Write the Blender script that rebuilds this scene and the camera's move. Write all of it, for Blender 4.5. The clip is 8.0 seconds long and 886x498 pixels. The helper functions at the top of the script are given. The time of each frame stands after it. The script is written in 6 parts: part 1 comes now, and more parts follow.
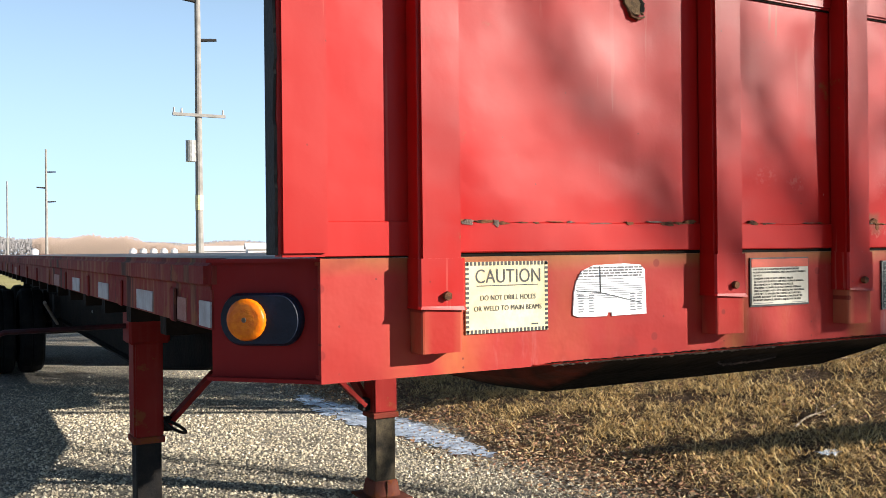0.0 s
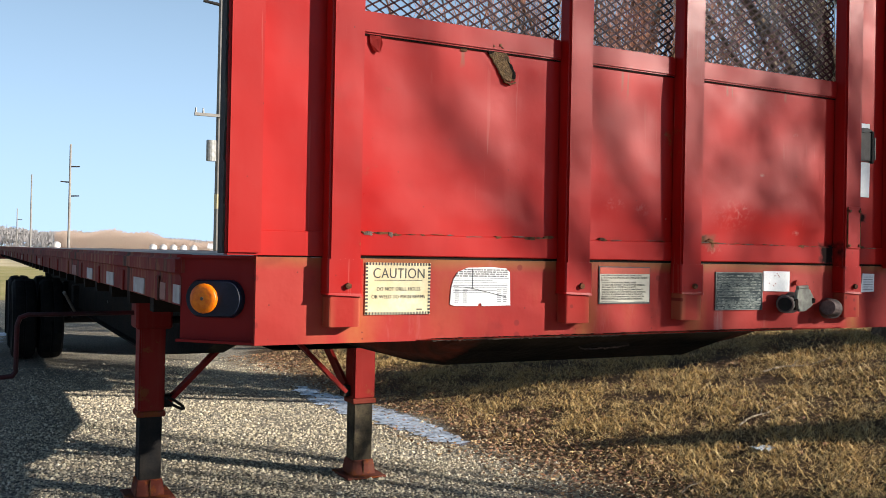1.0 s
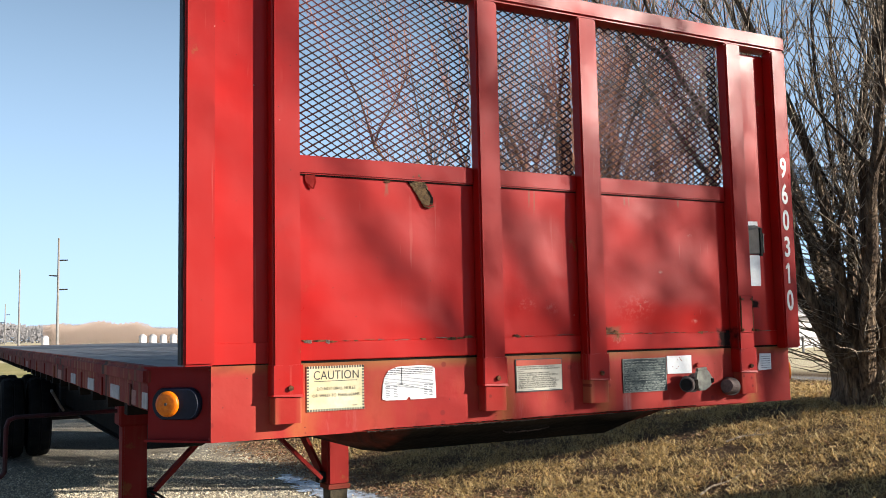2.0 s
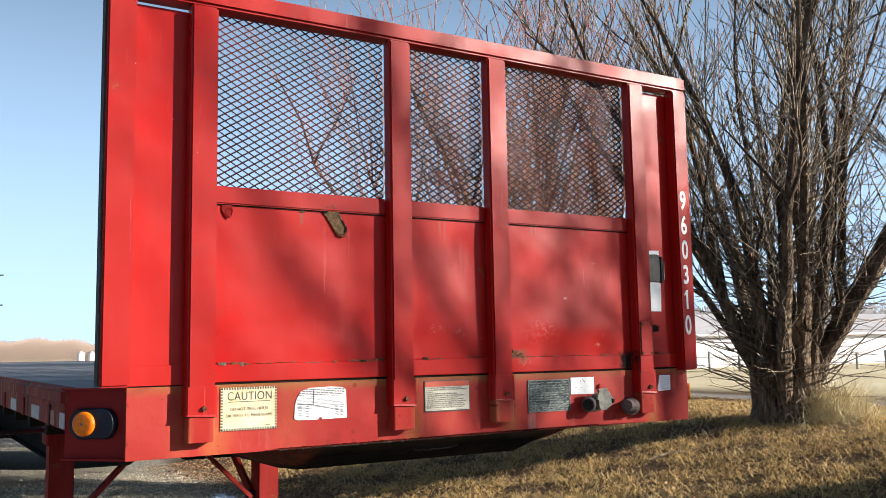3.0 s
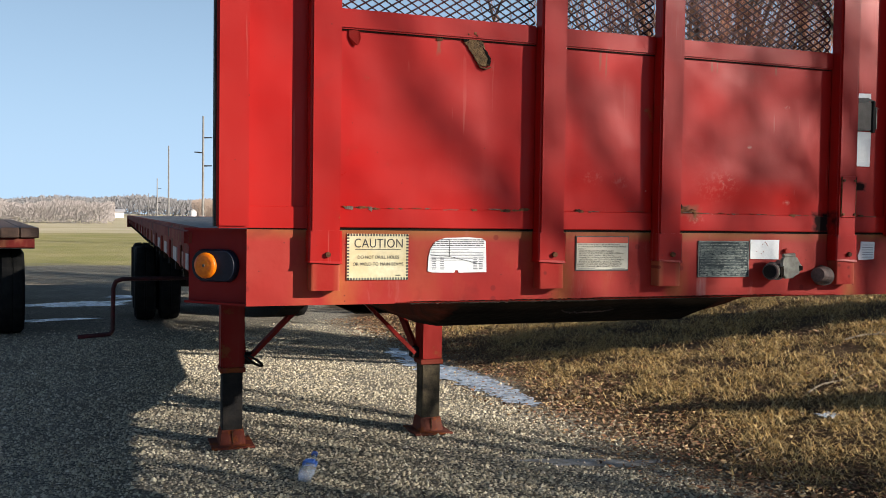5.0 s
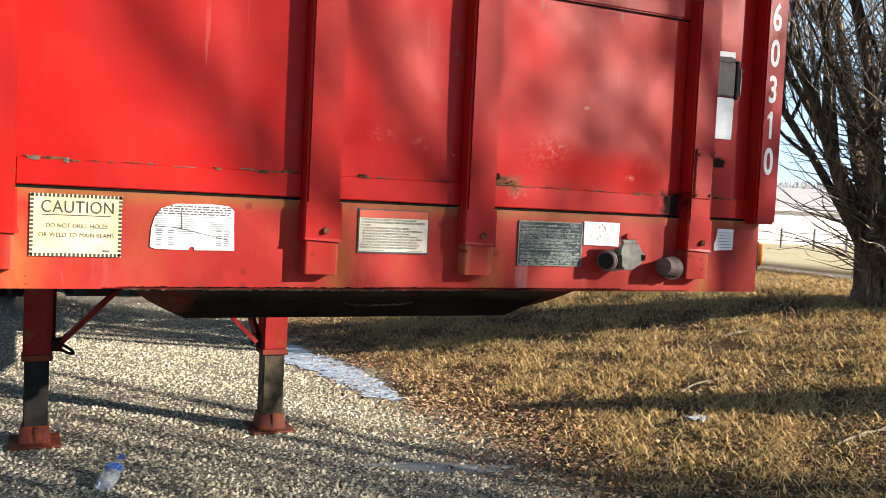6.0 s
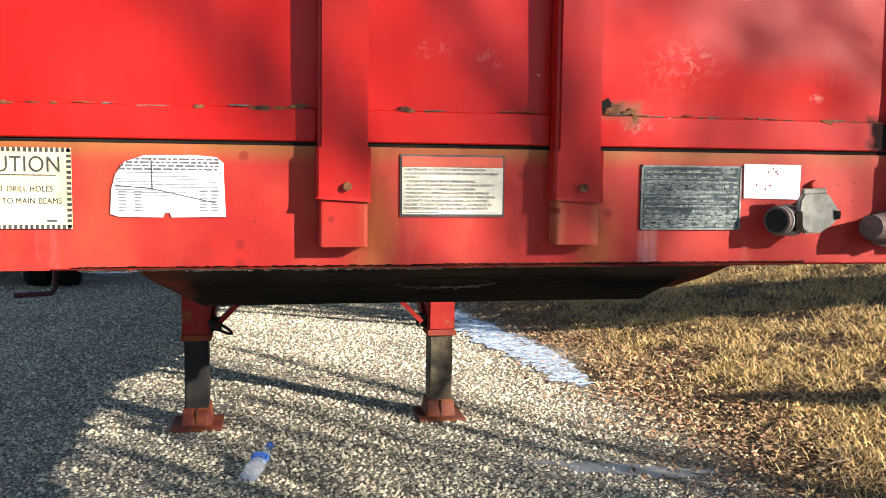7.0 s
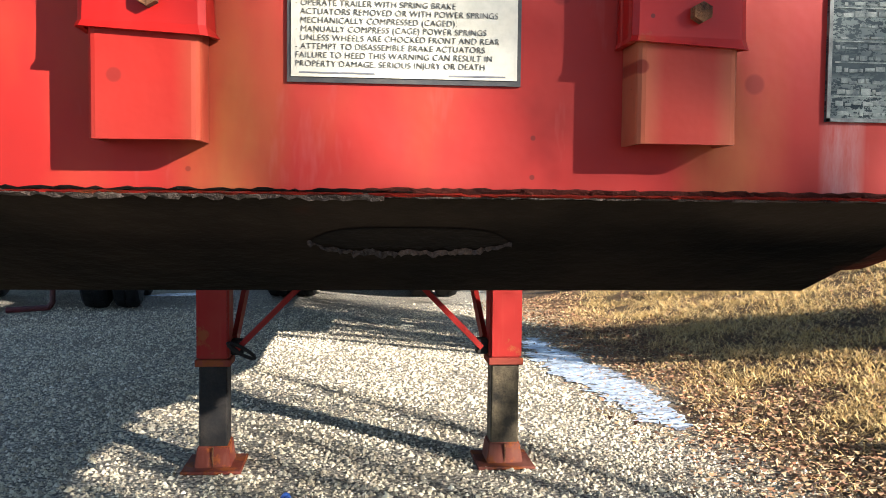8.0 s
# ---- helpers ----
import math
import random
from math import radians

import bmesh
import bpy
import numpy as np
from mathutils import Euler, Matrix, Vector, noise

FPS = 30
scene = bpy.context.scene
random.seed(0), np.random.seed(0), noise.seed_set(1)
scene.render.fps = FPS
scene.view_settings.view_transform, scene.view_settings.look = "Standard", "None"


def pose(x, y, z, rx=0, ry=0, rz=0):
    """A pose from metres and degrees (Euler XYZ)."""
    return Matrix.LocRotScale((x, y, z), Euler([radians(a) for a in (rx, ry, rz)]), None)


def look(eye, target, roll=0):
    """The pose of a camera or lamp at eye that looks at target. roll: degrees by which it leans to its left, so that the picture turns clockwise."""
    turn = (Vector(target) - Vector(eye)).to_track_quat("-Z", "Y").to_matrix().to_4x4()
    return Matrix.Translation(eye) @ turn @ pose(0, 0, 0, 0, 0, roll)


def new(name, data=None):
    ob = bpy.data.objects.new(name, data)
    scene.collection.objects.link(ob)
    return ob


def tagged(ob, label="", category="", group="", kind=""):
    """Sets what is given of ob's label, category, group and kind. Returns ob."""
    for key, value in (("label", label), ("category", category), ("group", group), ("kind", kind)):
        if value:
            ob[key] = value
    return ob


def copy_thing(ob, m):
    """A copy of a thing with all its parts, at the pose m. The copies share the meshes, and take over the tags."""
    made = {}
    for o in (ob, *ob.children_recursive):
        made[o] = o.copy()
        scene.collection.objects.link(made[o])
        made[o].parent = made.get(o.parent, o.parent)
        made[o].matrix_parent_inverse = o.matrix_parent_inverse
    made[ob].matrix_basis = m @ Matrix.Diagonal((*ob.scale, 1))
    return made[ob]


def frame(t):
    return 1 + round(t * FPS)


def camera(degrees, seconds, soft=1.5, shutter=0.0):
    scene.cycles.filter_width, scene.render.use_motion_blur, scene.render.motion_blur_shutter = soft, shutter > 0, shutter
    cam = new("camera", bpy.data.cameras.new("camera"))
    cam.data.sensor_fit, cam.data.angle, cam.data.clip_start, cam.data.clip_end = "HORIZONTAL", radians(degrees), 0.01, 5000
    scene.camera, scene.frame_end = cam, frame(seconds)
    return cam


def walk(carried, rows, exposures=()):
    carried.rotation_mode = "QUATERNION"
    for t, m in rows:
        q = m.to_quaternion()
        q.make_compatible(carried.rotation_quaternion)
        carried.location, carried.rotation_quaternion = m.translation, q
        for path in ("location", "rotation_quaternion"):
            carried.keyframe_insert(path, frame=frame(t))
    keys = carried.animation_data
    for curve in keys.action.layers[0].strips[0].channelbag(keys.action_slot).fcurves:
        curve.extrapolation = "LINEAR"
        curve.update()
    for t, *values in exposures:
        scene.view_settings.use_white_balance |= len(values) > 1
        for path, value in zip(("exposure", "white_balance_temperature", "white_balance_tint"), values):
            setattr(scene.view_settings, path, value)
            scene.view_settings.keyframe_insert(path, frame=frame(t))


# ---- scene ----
cam = camera(51.9, 8.0, soft=0.5)
PATH = [
    (0, (-0.517, -1.352, 1.416), (0.441, 0.404, 1.417), -0.6),
    (0.5, (-0.58, -1.677, 1.41), (0.435, 0.046, 1.386), 0.6),
    (1, (-0.565, -1.988, 1.417), (0.357, -0.213, 1.428), 1.1),
    (1.5, (-0.553, -2.227, 1.453), (0.384, -0.462, 1.541), -0.3),
    (1.7, (-0.576, -2.31, 1.468), (0.349, -0.544, 1.624), -1.1),
    (2.8, (-0.598, -2.588, 1.491), (0.417, -0.877, 1.699), -0.9),
    (3, (-0.57, -2.608, 1.494), (0.467, -0.912, 1.713), -1.0),
    (3.5, (-0.572, -2.603, 1.475), (0.506, -0.931, 1.682), -0.5),
    (4, (-0.562, -2.607, 1.467), (0.352, -0.833, 1.603), 0.6),
    (4.2, (-0.562, -2.557, 1.451), (0.29, -0.751, 1.552), 1.3),
    (5.3, (-0.134, -2.279, 1.43), (0.521, -0.392, 1.332), 0.5),
    (5.5, (-0.01, -2.205, 1.405), (0.686, -0.333, 1.298), -0.4),
    (6, (0.234, -1.957, 1.41), (1.088, -0.151, 1.312), 2.8),
    (6.5, (0.501, -1.736, 1.377), (1.165, 0.147, 1.251), 1.5),
    (7, (0.726, -1.485, 1.368), (1.107, 0.471, 1.194), 0.7),
    (7.5, (0.865, -1.071, 1.288), (1.222, 0.893, 1.164), 1.1),
    (8, (0.995, -0.694, 1.203), (1.182, 1.295, 1.096), 0.6),
]
walk(cam, [(t, look(eye, target, roll)) for t, eye, target, roll in PATH], exposures=[(0.0, 1.45, 6400, 10), (0.5, 1.18, 6400, 10), (1.5, 1.24, 6400, 10), (3.0, 1.40, 6400, 10), (3.5, 1.38, 6400, 10), (4.2, 1.22, 6400, 10), (5.3, 0.90, 6450, 10), (5.5, 0.90, 6500, 10), (6.0, 1.66, 6600, 10), (6.5, 2.03, 6600, 10), (7.0, 2.08, 6500, 10), (7.5, 2.10, 6400, 10), (8.0, 2.25, 6300, 10)])

# ---------------------------------------------------------------- light
SUN = Vector((0.668, -0.660, 0.345)).normalized()
world = bpy.data.worlds.new("sky")
scene.world = world
world.use_nodes = True
wn, wl = world.node_tree.nodes, world.node_tree.links
sky = wn.new("ShaderNodeTexSky")
sky.sky_type, sky.sun_disc = "NISHITA", False
sky.sun_elevation, sky.sun_rotation = math.asin(SUN.z), radians(135)
sky.air_density, sky.dust_density, sky.ozone_density = 1.0, 0.15, 2.6
wn["Background"].inputs["Strength"].default_value = 0.031
clouds = wn.new("ShaderNodeTexNoise")
clouds.inputs["Scale"].default_value, clouds.inputs["Detail"].default_value = 1.7, 5
coords, stretch = wn.new("ShaderNodeTexCoord"), wn.new("ShaderNodeMapping")
stretch.inputs["Scale"].default_value = (1, 1, 3.2)
ramp = wn.new("ShaderNodeMapRange")
ramp.inputs["From Min"].default_value, ramp.inputs["From Max"].default_value, ramp.inputs["To Max"].default_value = 0.46, 0.76, 0.22
veil = wn.new("ShaderNodeMix")
veil.data_type = "RGBA"
veil.inputs["B"].default_value = (9.3, 13.4, 18.4, 1)
wl.new(coords.outputs["Generated"], stretch.inputs["Vector"])
wl.new(stretch.outputs["Vector"], clouds.inputs["Vector"])
wl.new(clouds.outputs["Fac"], ramp.inputs["Value"])
axis, low, thick = wn.new("ShaderNodeSeparateXYZ"), wn.new("ShaderNodeMapRange"), wn.new("ShaderNodeMath")
low.inputs["From Min"].default_value, low.inputs["From Max"].default_value = 0.0, 0.48
low.inputs["To Min"].default_value, low.inputs["To Max"].default_value = 0.95, 0.05
thick.operation = "MAXIMUM"
wl.new(coords.outputs["Generated"], axis.inputs[0])
wl.new(axis.outputs["Z"], low.inputs["Value"])
wl.new(low.outputs["Result"], thick.inputs[0])
wl.new(ramp.outputs["Result"], thick.inputs[1])
wl.new(thick.outputs[0], veil.inputs["Factor"])
wl.new(sky.outputs["Color"], veil.inputs["A"])
wl.new(veil.outputs["Result"], wn["Background"].inputs["Color"])

sun = new("sun", bpy.data.lights.new("sun", "SUN"))
sun.data.energy, sun.data.angle, sun.data.color = 5.0, radians(0.55), (1.0, 0.93, 0.82)
sun.matrix_world = look(SUN * 60, (0, 0, 0))


# ---------------------------------------------------------------- materials
class Shader:
    """A Principled material with a few short ways to wire noise into it."""

    def __init__(self, name, rough=0.6, metal=0.0, spec=0.5):
        self.m = bpy.data.materials.new(name)
        self.m.use_nodes = True
        self.n, self.l = self.m.node_tree.nodes, self.m.node_tree.links
        self.b = self.n["Principled BSDF"]
        self.b.inputs["Roughness"].default_value = rough
        self.b.inputs["Metallic"].default_value = metal
        self.b.inputs["Specular IOR Level"].default_value = spec
        self.where = self.n.new("ShaderNodeNewGeometry").outputs["Position"]

    def squeeze(self, x=1, y=1, z=1):
        q = self.n.new("ShaderNodeMapping")
        q.inputs["Scale"].default_value = (x, y, z)
        self.l.new(self.where, q.inputs["Vector"])
        return q.outputs["Vector"]

    def noise(self, scale, detail=4, lo=0.35, hi=0.65, vector=None, rough=0.55):
        q = self.n.new("ShaderNodeTexNoise")
        q.inputs["Scale"].default_value, q.inputs["Detail"].default_value, q.inputs["Roughness"].default_value = scale, detail, rough
        self.l.new(vector or self.where, q.inputs["Vector"])
        return self.band(q.outputs["Fac"], lo, hi)

    def band(self, value, lo, hi, a=0.0, b=1.0):
        r = self.n.new("ShaderNodeMapRange")
        r.inputs["From Min"].default_value, r.inputs["From Max"].default_value = lo, hi
        r.inputs["To Min"].default_value, r.inputs["To Max"].default_value = a, b
        self.l.new(value, r.inputs["Value"])
        return r.outputs["Result"]

    def math(self, how, a, b):
        q = self.n.new("ShaderNodeMath")
        q.operation = how
        for i, v in enumerate((a, b)):
            if isinstance(v, (int, float)):
                q.inputs[i].default_value = v
            else:
                self.l.new(v, q.inputs[i])
        return q.outputs[0]

    def mix(self, a, b, fac):
        q = self.n.new("ShaderNodeMix")
        q.data_type = "RGBA"
        for key, v in (("A", a), ("B", b)):
            if isinstance(v, tuple):
                q.inputs[key].default_value = (*v, 1)
            else:
                self.l.new(v, q.inputs[key])
        if isinstance(fac, (int, float)):
            q.inputs["Factor"].default_value = fac
        else:
            self.l.new(fac, q.inputs["Factor"])
        return q.outputs["Result"]

    def colour(self, v):
        if isinstance(v, tuple):
            self.b.inputs["Base Color"].default_value = (*v, 1)
        else:
            self.l.new(v, self.b.inputs["Base Color"])
        return self

    def gloss(self, v):
        self.l.new(v, self.b.inputs["Roughness"])
        return self

    def bump(self, v, strength=0.3, depth=0.01):
        q = self.n.new("ShaderNodeBump")
        q.inputs["Strength"].default_value, q.inputs["Distance"].default_value = strength, depth
        self.l.new(v, q.inputs["Height"])
        self.l.new(q.outputs["Normal"], self.b.inputs["Normal"])
        return self

    def island(self):
        return self.n.new("ShaderNodeNewGeometry").outputs["Random Per Island"]

    def chance(self):
        return self.n.new("ShaderNodeObjectInfo").outputs["Random"]


def plain(name, a, b, scale=8, rough=0.6, metal=0.0, bump=0.15, spec=0.5, depth=0.004):
    s = Shader(name, rough, metal, spec)
    big, fine = s.noise(scale, 5), s.noise(scale * 9, 3)
    s.colour(s.mix(s.mix(a, b, big), tuple(0.6 * v for v in a), s.math("MULTIPLY", fine, 0.35)))
    s.bump(fine, bump, depth)
    return s.m


def spots(s, scale, size, share):
    """Round drops on an upright face, only in some of the cells."""
    v = s.n.new("ShaderNodeTexVoronoi")
    v.voronoi_dimensions = "2D"
    v.inputs["Scale"].default_value = scale
    axes, flat = s.n.new("ShaderNodeSeparateXYZ"), s.n.new("ShaderNodeCombineXYZ")
    s.l.new(s.where, axes.inputs[0])
    s.l.new(axes.outputs["X"], flat.inputs["X"])
    s.l.new(axes.outputs["Z"], flat.inputs["Y"])
    s.l.new(flat.outputs[0], v.inputs["Vector"])
    some = s.n.new("ShaderNodeSeparateColor")
    s.l.new(v.outputs["Color"], some.inputs[0])
    return s.math("MULTIPLY", s.band(v.outputs["Distance"], size, size * 0.75), s.band(some.outputs[0], 1 - share, 1 - share + 0.02))


def red_paint(name, deep, faded, rust=0.64, rough=0.35, spec=0.18):
    s = Shader(name, rough, 0, spec)
    fade = s.noise(2.3, 5, 0.42, 0.78)
    streak = s.noise(5, 4, 0.55, 0.8, s.squeeze(6, 6, 0.5))
    c = s.mix(deep, faded, s.math("MULTIPLY", fade, 0.8))
    c = s.mix(c, faded, s.math("MULTIPLY", streak, 0.45))
    c = s.mix(c, tuple(0.6 * v for v in deep), s.math("MULTIPLY", s.noise(7, 6, 0.60, 0.80), 0.5))
    where = s.n.new("ShaderNodeSeparateXYZ")
    s.l.new(s.where, where.inputs[0])
    for x, z, r, strength in ((1.43, 1.550, 0.10, 0.18), (1.35, 1.448, 0.04, 0.5), (1.545, 1.672, 0.011, 1.3), (1.691, 1.502, 0.016, 1.0), (1.690, 1.804, 0.012, 0.9), (1.46, 1.560, 0.045, 0.35), (0.995, 1.562, 0.040, 0.25), (1.089, 1.551, 0.035, 0.25)):
        dx, dz = s.math("SUBTRACT", where.outputs["X"], x), s.math("SUBTRACT", where.outputs["Z"], z)
        away = s.math("SQRT", s.math("ADD", s.math("MULTIPLY", dx, dx), s.math("MULTIPLY", s.math("MULTIPLY", dz, dz), 2.6)), 0)
        worn = s.math("MULTIPLY", s.band(away, r, r * 0.3), s.noise(75, 5, 0.42 if r < 0.02 else 0.50, 0.58, rough=0.75))
        c = s.mix(c, (0.40, 0.15, 0.125), s.math("MULTIPLY", worn, strength))
    # rubbed-in black grease
    matt = None
    for x, z, w, h in ((1.829, 1.438, 0.030, 0.034), (1.985, 1.560, 0.030, 0.014), (1.31, 1.475, 0.016, 0.010)):
        dx = s.math("DIVIDE", s.math("ABSOLUTE", s.math("SUBTRACT", where.outputs["X"], x), 0), w)
        dz = s.math("DIVIDE", s.math("ABSOLUTE", s.math("SUBTRACT", where.outputs["Z"], z), 0), h)
        far = s.math("ADD", s.math("MAXIMUM", dx, dz), s.math("MULTIPLY", s.noise(40, 4, 0.3, 0.7), 0.5))
        smear = s.band(far, 1.5, 0.95)
        c = s.mix(c, (0.006, 0.004, 0.0035), s.math("MULTIPLY", smear, 0.985))
        matt = smear if matt is None else s.math("MAXIMUM", matt, smear)
    # brown dirt in the corner of a panel, and runs below the middle rail
    for x, z, w, h, k in ((1.325, 1.472, 0.040, 0.016, 0.75), (1.345, 1.452, 0.016, 0.012, 0.5), (0.515, 1.912, 0.006, 0.022, 0.7), (1.015, 1.905, 0.004, 0.030, 0.6), (1.035, 1.900, 0.003, 0.036, 0.6), (1.400, 1.915, 0.004, 0.018, 0.6), (1.420, 1.915, 0.003, 0.020, 0.5), (1.640, 1.918, 0.004, 0.015, 0.5)):
        dx = s.math("DIVIDE", s.math("ABSOLUTE", s.math("SUBTRACT", where.outputs["X"], x), 0), w)
        dz = s.math("DIVIDE", s.math("ABSOLUTE", s.math("SUBTRACT", where.outputs["Z"], z), 0), h)
        far = s.math("ADD", s.math("MAXIMUM", dx, dz), s.math("MULTIPLY", s.noise(55, 4, 0.3, 0.7), 0.6))
        c = s.mix(c, (0.13, 0.060, 0.032), s.math("MULTIPLY", s.band(far, 1.6, 0.7), k))
    c = s.mix(c, (0.20, 0.055, 0.014), s.math("MULTIPLY", s.noise(7, 8, rust, rust + 0.05, rough=0.7), 0.8))
    c = s.mix(c, (0.03, 0.014, 0.009), s.noise(26, 6, 0.73, 0.76, rough=0.7))
    c = s.mix(c, (0.38, 0.17, 0.14), s.math("MULTIPLY", spots(s, 17, 0.045, 0.03), 0.8))
    c = s.mix(c, (0.07, 0.012, 0.008), s.math("MULTIPLY", spots(s, 29, 0.055, 0.03), 0.85))
    scrape = s.math("MULTIPLY", s.noise(1.0, 3, 0.66, 0.69, s.squeeze(55, 55, 2.2)), s.noise(2.1, 3, 0.5, 0.62))
    c = s.mix(c, (0.42, 0.15, 0.12), s.math("MULTIPLY", scrape, 0.3))
    s.colour(c)
    s.gloss(s.math("MAXIMUM", s.band(s.noise(3, 6, 0.3, 0.7), 0, 1, rough - 0.08, rough + 0.2), matt))
    s.bump(s.math("ADD", s.noise(2.6, 3, 0.2, 0.8), s.math("MULTIPLY", s.noise(60, 3, 0.2, 0.8), 0.022)), 0.35, 0.012)
    return s.m


RED = red_paint("red_paint", (0.315, 0.0045, 0.0028), (0.33, 0.014, 0.0105))
RED_BEAM = red_paint("red_beam_paint", (0.28, 0.009, 0.006), (0.30, 0.038, 0.020), 0.61, 0.5)


def stained_beam():
    """Beam paint with a yellowed wash under its top edge and rust runs beside the posts."""
    s = Shader("stained_beam_paint", 0.5, 0, 0.2)
    axes = s.n.new("ShaderNodeSeparateXYZ")
    s.l.new(s.where, axes.inputs[0])
    c = s.mix((0.27, 0.011, 0.008), (0.30, 0.038, 0.027), s.math("MULTIPLY", s.noise(2.6, 5, 0.40, 0.75), 0.9))
    wash = s.math("MULTIPLY", s.band(axes.outputs["Z"], 1.372, 1.402), s.noise(3.2, 4, 0.34, 0.58, s.squeeze(1, 1, 0.6)))
    c = s.mix(c, (0.21, 0.095, 0.024), s.math("MULTIPLY", wash, 0.8))
    c = s.mix(c, (0.31, 0.088, 0.024), s.math("MULTIPLY", s.noise(4.5, 5, 0.56, 0.78, s.squeeze(1, 1, 0.45)), 0.5))
    runs = None
    for x in (0.245, 0.898, 1.288, 1.952):
        near = s.band(s.math("ABSOLUTE", s.math("SUBTRACT", axes.outputs["X"], x), 0), 0.050, 0.006)
        runs = near if runs is None else s.math("MAXIMUM", runs, near)
    runs = s.math("MULTIPLY", runs, s.math("MULTIPLY", s.noise(14, 5, 0.33, 0.62, s.squeeze(1, 1, 0.3)), s.band(axes.outputs["Z"], 1.40, 1.27)))
    c = s.mix(c, (0.31, 0.120, 0.030), s.math("MULTIPLY", runs, 0.65))
    c = s.mix(c, (0.145, 0.006, 0.006), s.math("MULTIPLY", spots(s, 13, 0.115, 0.16), 0.6))
    c = s.mix(c, (0.10, 0.012, 0.008), s.math("MULTIPLY", spots(s, 31, 0.07, 0.07), 0.8))
    c = s.mix(c, (0.13, 0.006, 0.005), s.math("MULTIPLY", s.noise(6, 4, 0.58, 0.7), 0.6))
    c = s.mix(c, (0.33, 0.11, 0.095), s.math("MULTIPLY", s.noise(1.0, 5, 0.60, 0.66, s.squeeze(14, 1, 3), 0.7), 0.18))
    below = s.math("MULTIPLY", s.band(s.math("ABSOLUTE", s.math("SUBTRACT", axes.outputs["X"], 1.378), 0), 0.020, 0.012), s.band(axes.outputs["Z"], 1.272, 1.266))
    c = s.mix(c, (0.33, 0.17, 0.16), s.math("MULTIPLY", below, s.noise(9, 5, 0.3, 0.7, s.squeeze(5, 1, 1), 0.7)))
    c = s.mix(c, (0.05, 0.022, 0.012), s.noise(60, 6, 0.72, 0.75, rough=0.7))
    s.colour(c)
    s.gloss(s.band(s.noise(3, 6, 0.3, 0.7), 0, 1, 0.42, 0.7))
    s.bump(s.noise(9, 4, 0.2, 0.8), 0.25, 0.006)
    return s.m


BEAM_PAINT = stained_beam()
RED_POST = red_paint("red_post_paint", (0.27, 0.0048, 0.0032), (0.29, 0.016, 0.012), 0.66)
RED_OLD = red_paint("red_frame_paint", (0.20, 0.0085, 0.006), (0.21, 0.030, 0.020), 0.67, 0.6)


def make_stub():
    """Stub paint rubbed to pale primer, with tan rust down both edges of each stub."""
    s = Shader("rusty_stub_paint", 0.6, 0, 0.12)
    axes = s.n.new("ShaderNodeSeparateXYZ")
    s.l.new(s.where, axes.inputs[0])
    c = s.mix((0.25, 0.013, 0.009), (0.29, 0.040, 0.027), s.noise(3.5, 4, 0.35, 0.7))
    runs = None
    for x in (0.157, 0.235, 0.808, 0.885, 1.198, 1.274, 1.860, 1.935):
        near = s.band(s.math("ABSOLUTE", s.math("SUBTRACT", axes.outputs["X"], x), 0), 0.020, 0.002)
        runs = near if runs is None else s.math("MAXIMUM", runs, near)
    c = s.mix(c, (0.30, 0.110, 0.050), s.math("MULTIPLY", s.math("MULTIPLY", runs, 0.7), s.noise(9, 4, 0.40, 0.66, s.squeeze(1, 1, 0.25))))
    c = s.mix(c, (0.13, 0.012, 0.009), s.math("MULTIPLY", spots(s, 24, 0.14, 0.22), 0.75))
    c = s.mix(c, (0.05, 0.018, 0.010), s.noise(48, 5, 0.72, 0.75, rough=0.7))
    s.colour(c)
    s.gloss(s.band(s.noise(6, 5, 0.3, 0.7), 0, 1, 0.45, 0.7))
    s.bump(s.noise(16, 4, 0.2, 0.8), 0.25, 0.004)
    return s.m


STUB = make_stub()
SHOE = red_paint("rusty_foot_paint", (0.105, 0.022, 0.015), (0.17, 0.080, 0.056), 0.50, 0.8, 0.1)

def make_rail():
    """Old red rail paint scraped upright to tan rust and dark grime."""
    s = Shader("side_rail_paint", 0.7, 0, 0.06)
    c = s.mix((0.125, 0.008, 0.009), (0.18, 0.024, 0.020), s.noise(2.2, 5, 0.35, 0.7))
    c = s.mix(c, (0.20, 0.115, 0.09), s.math("MULTIPLY", s.math("MULTIPLY", s.chance(), 0.15), s.noise(3.0, 4, 0.35, 0.6)))
    c = s.mix(c, (0.36, 0.23, 0.11), s.math("MULTIPLY", s.noise(1.0, 4, 0.52, 0.60, s.squeeze(1, 13, 0.8), 0.7), 0.30))
    c = s.mix(c, (0.030, 0.018, 0.015), s.math("MULTIPLY", s.noise(1.0, 4, 0.55, 0.62, s.squeeze(1, 8, 1.5), 0.6), 0.85))
    c = s.mix(c, (0.20, 0.075, 0.030), s.math("MULTIPLY", s.noise(11, 6, 0.56, 0.66, rough=0.7), 0.7))
    s.colour(c)
    s.bump(s.noise(24, 4, 0.2, 0.8), 0.3, 0.006)
    return s.m


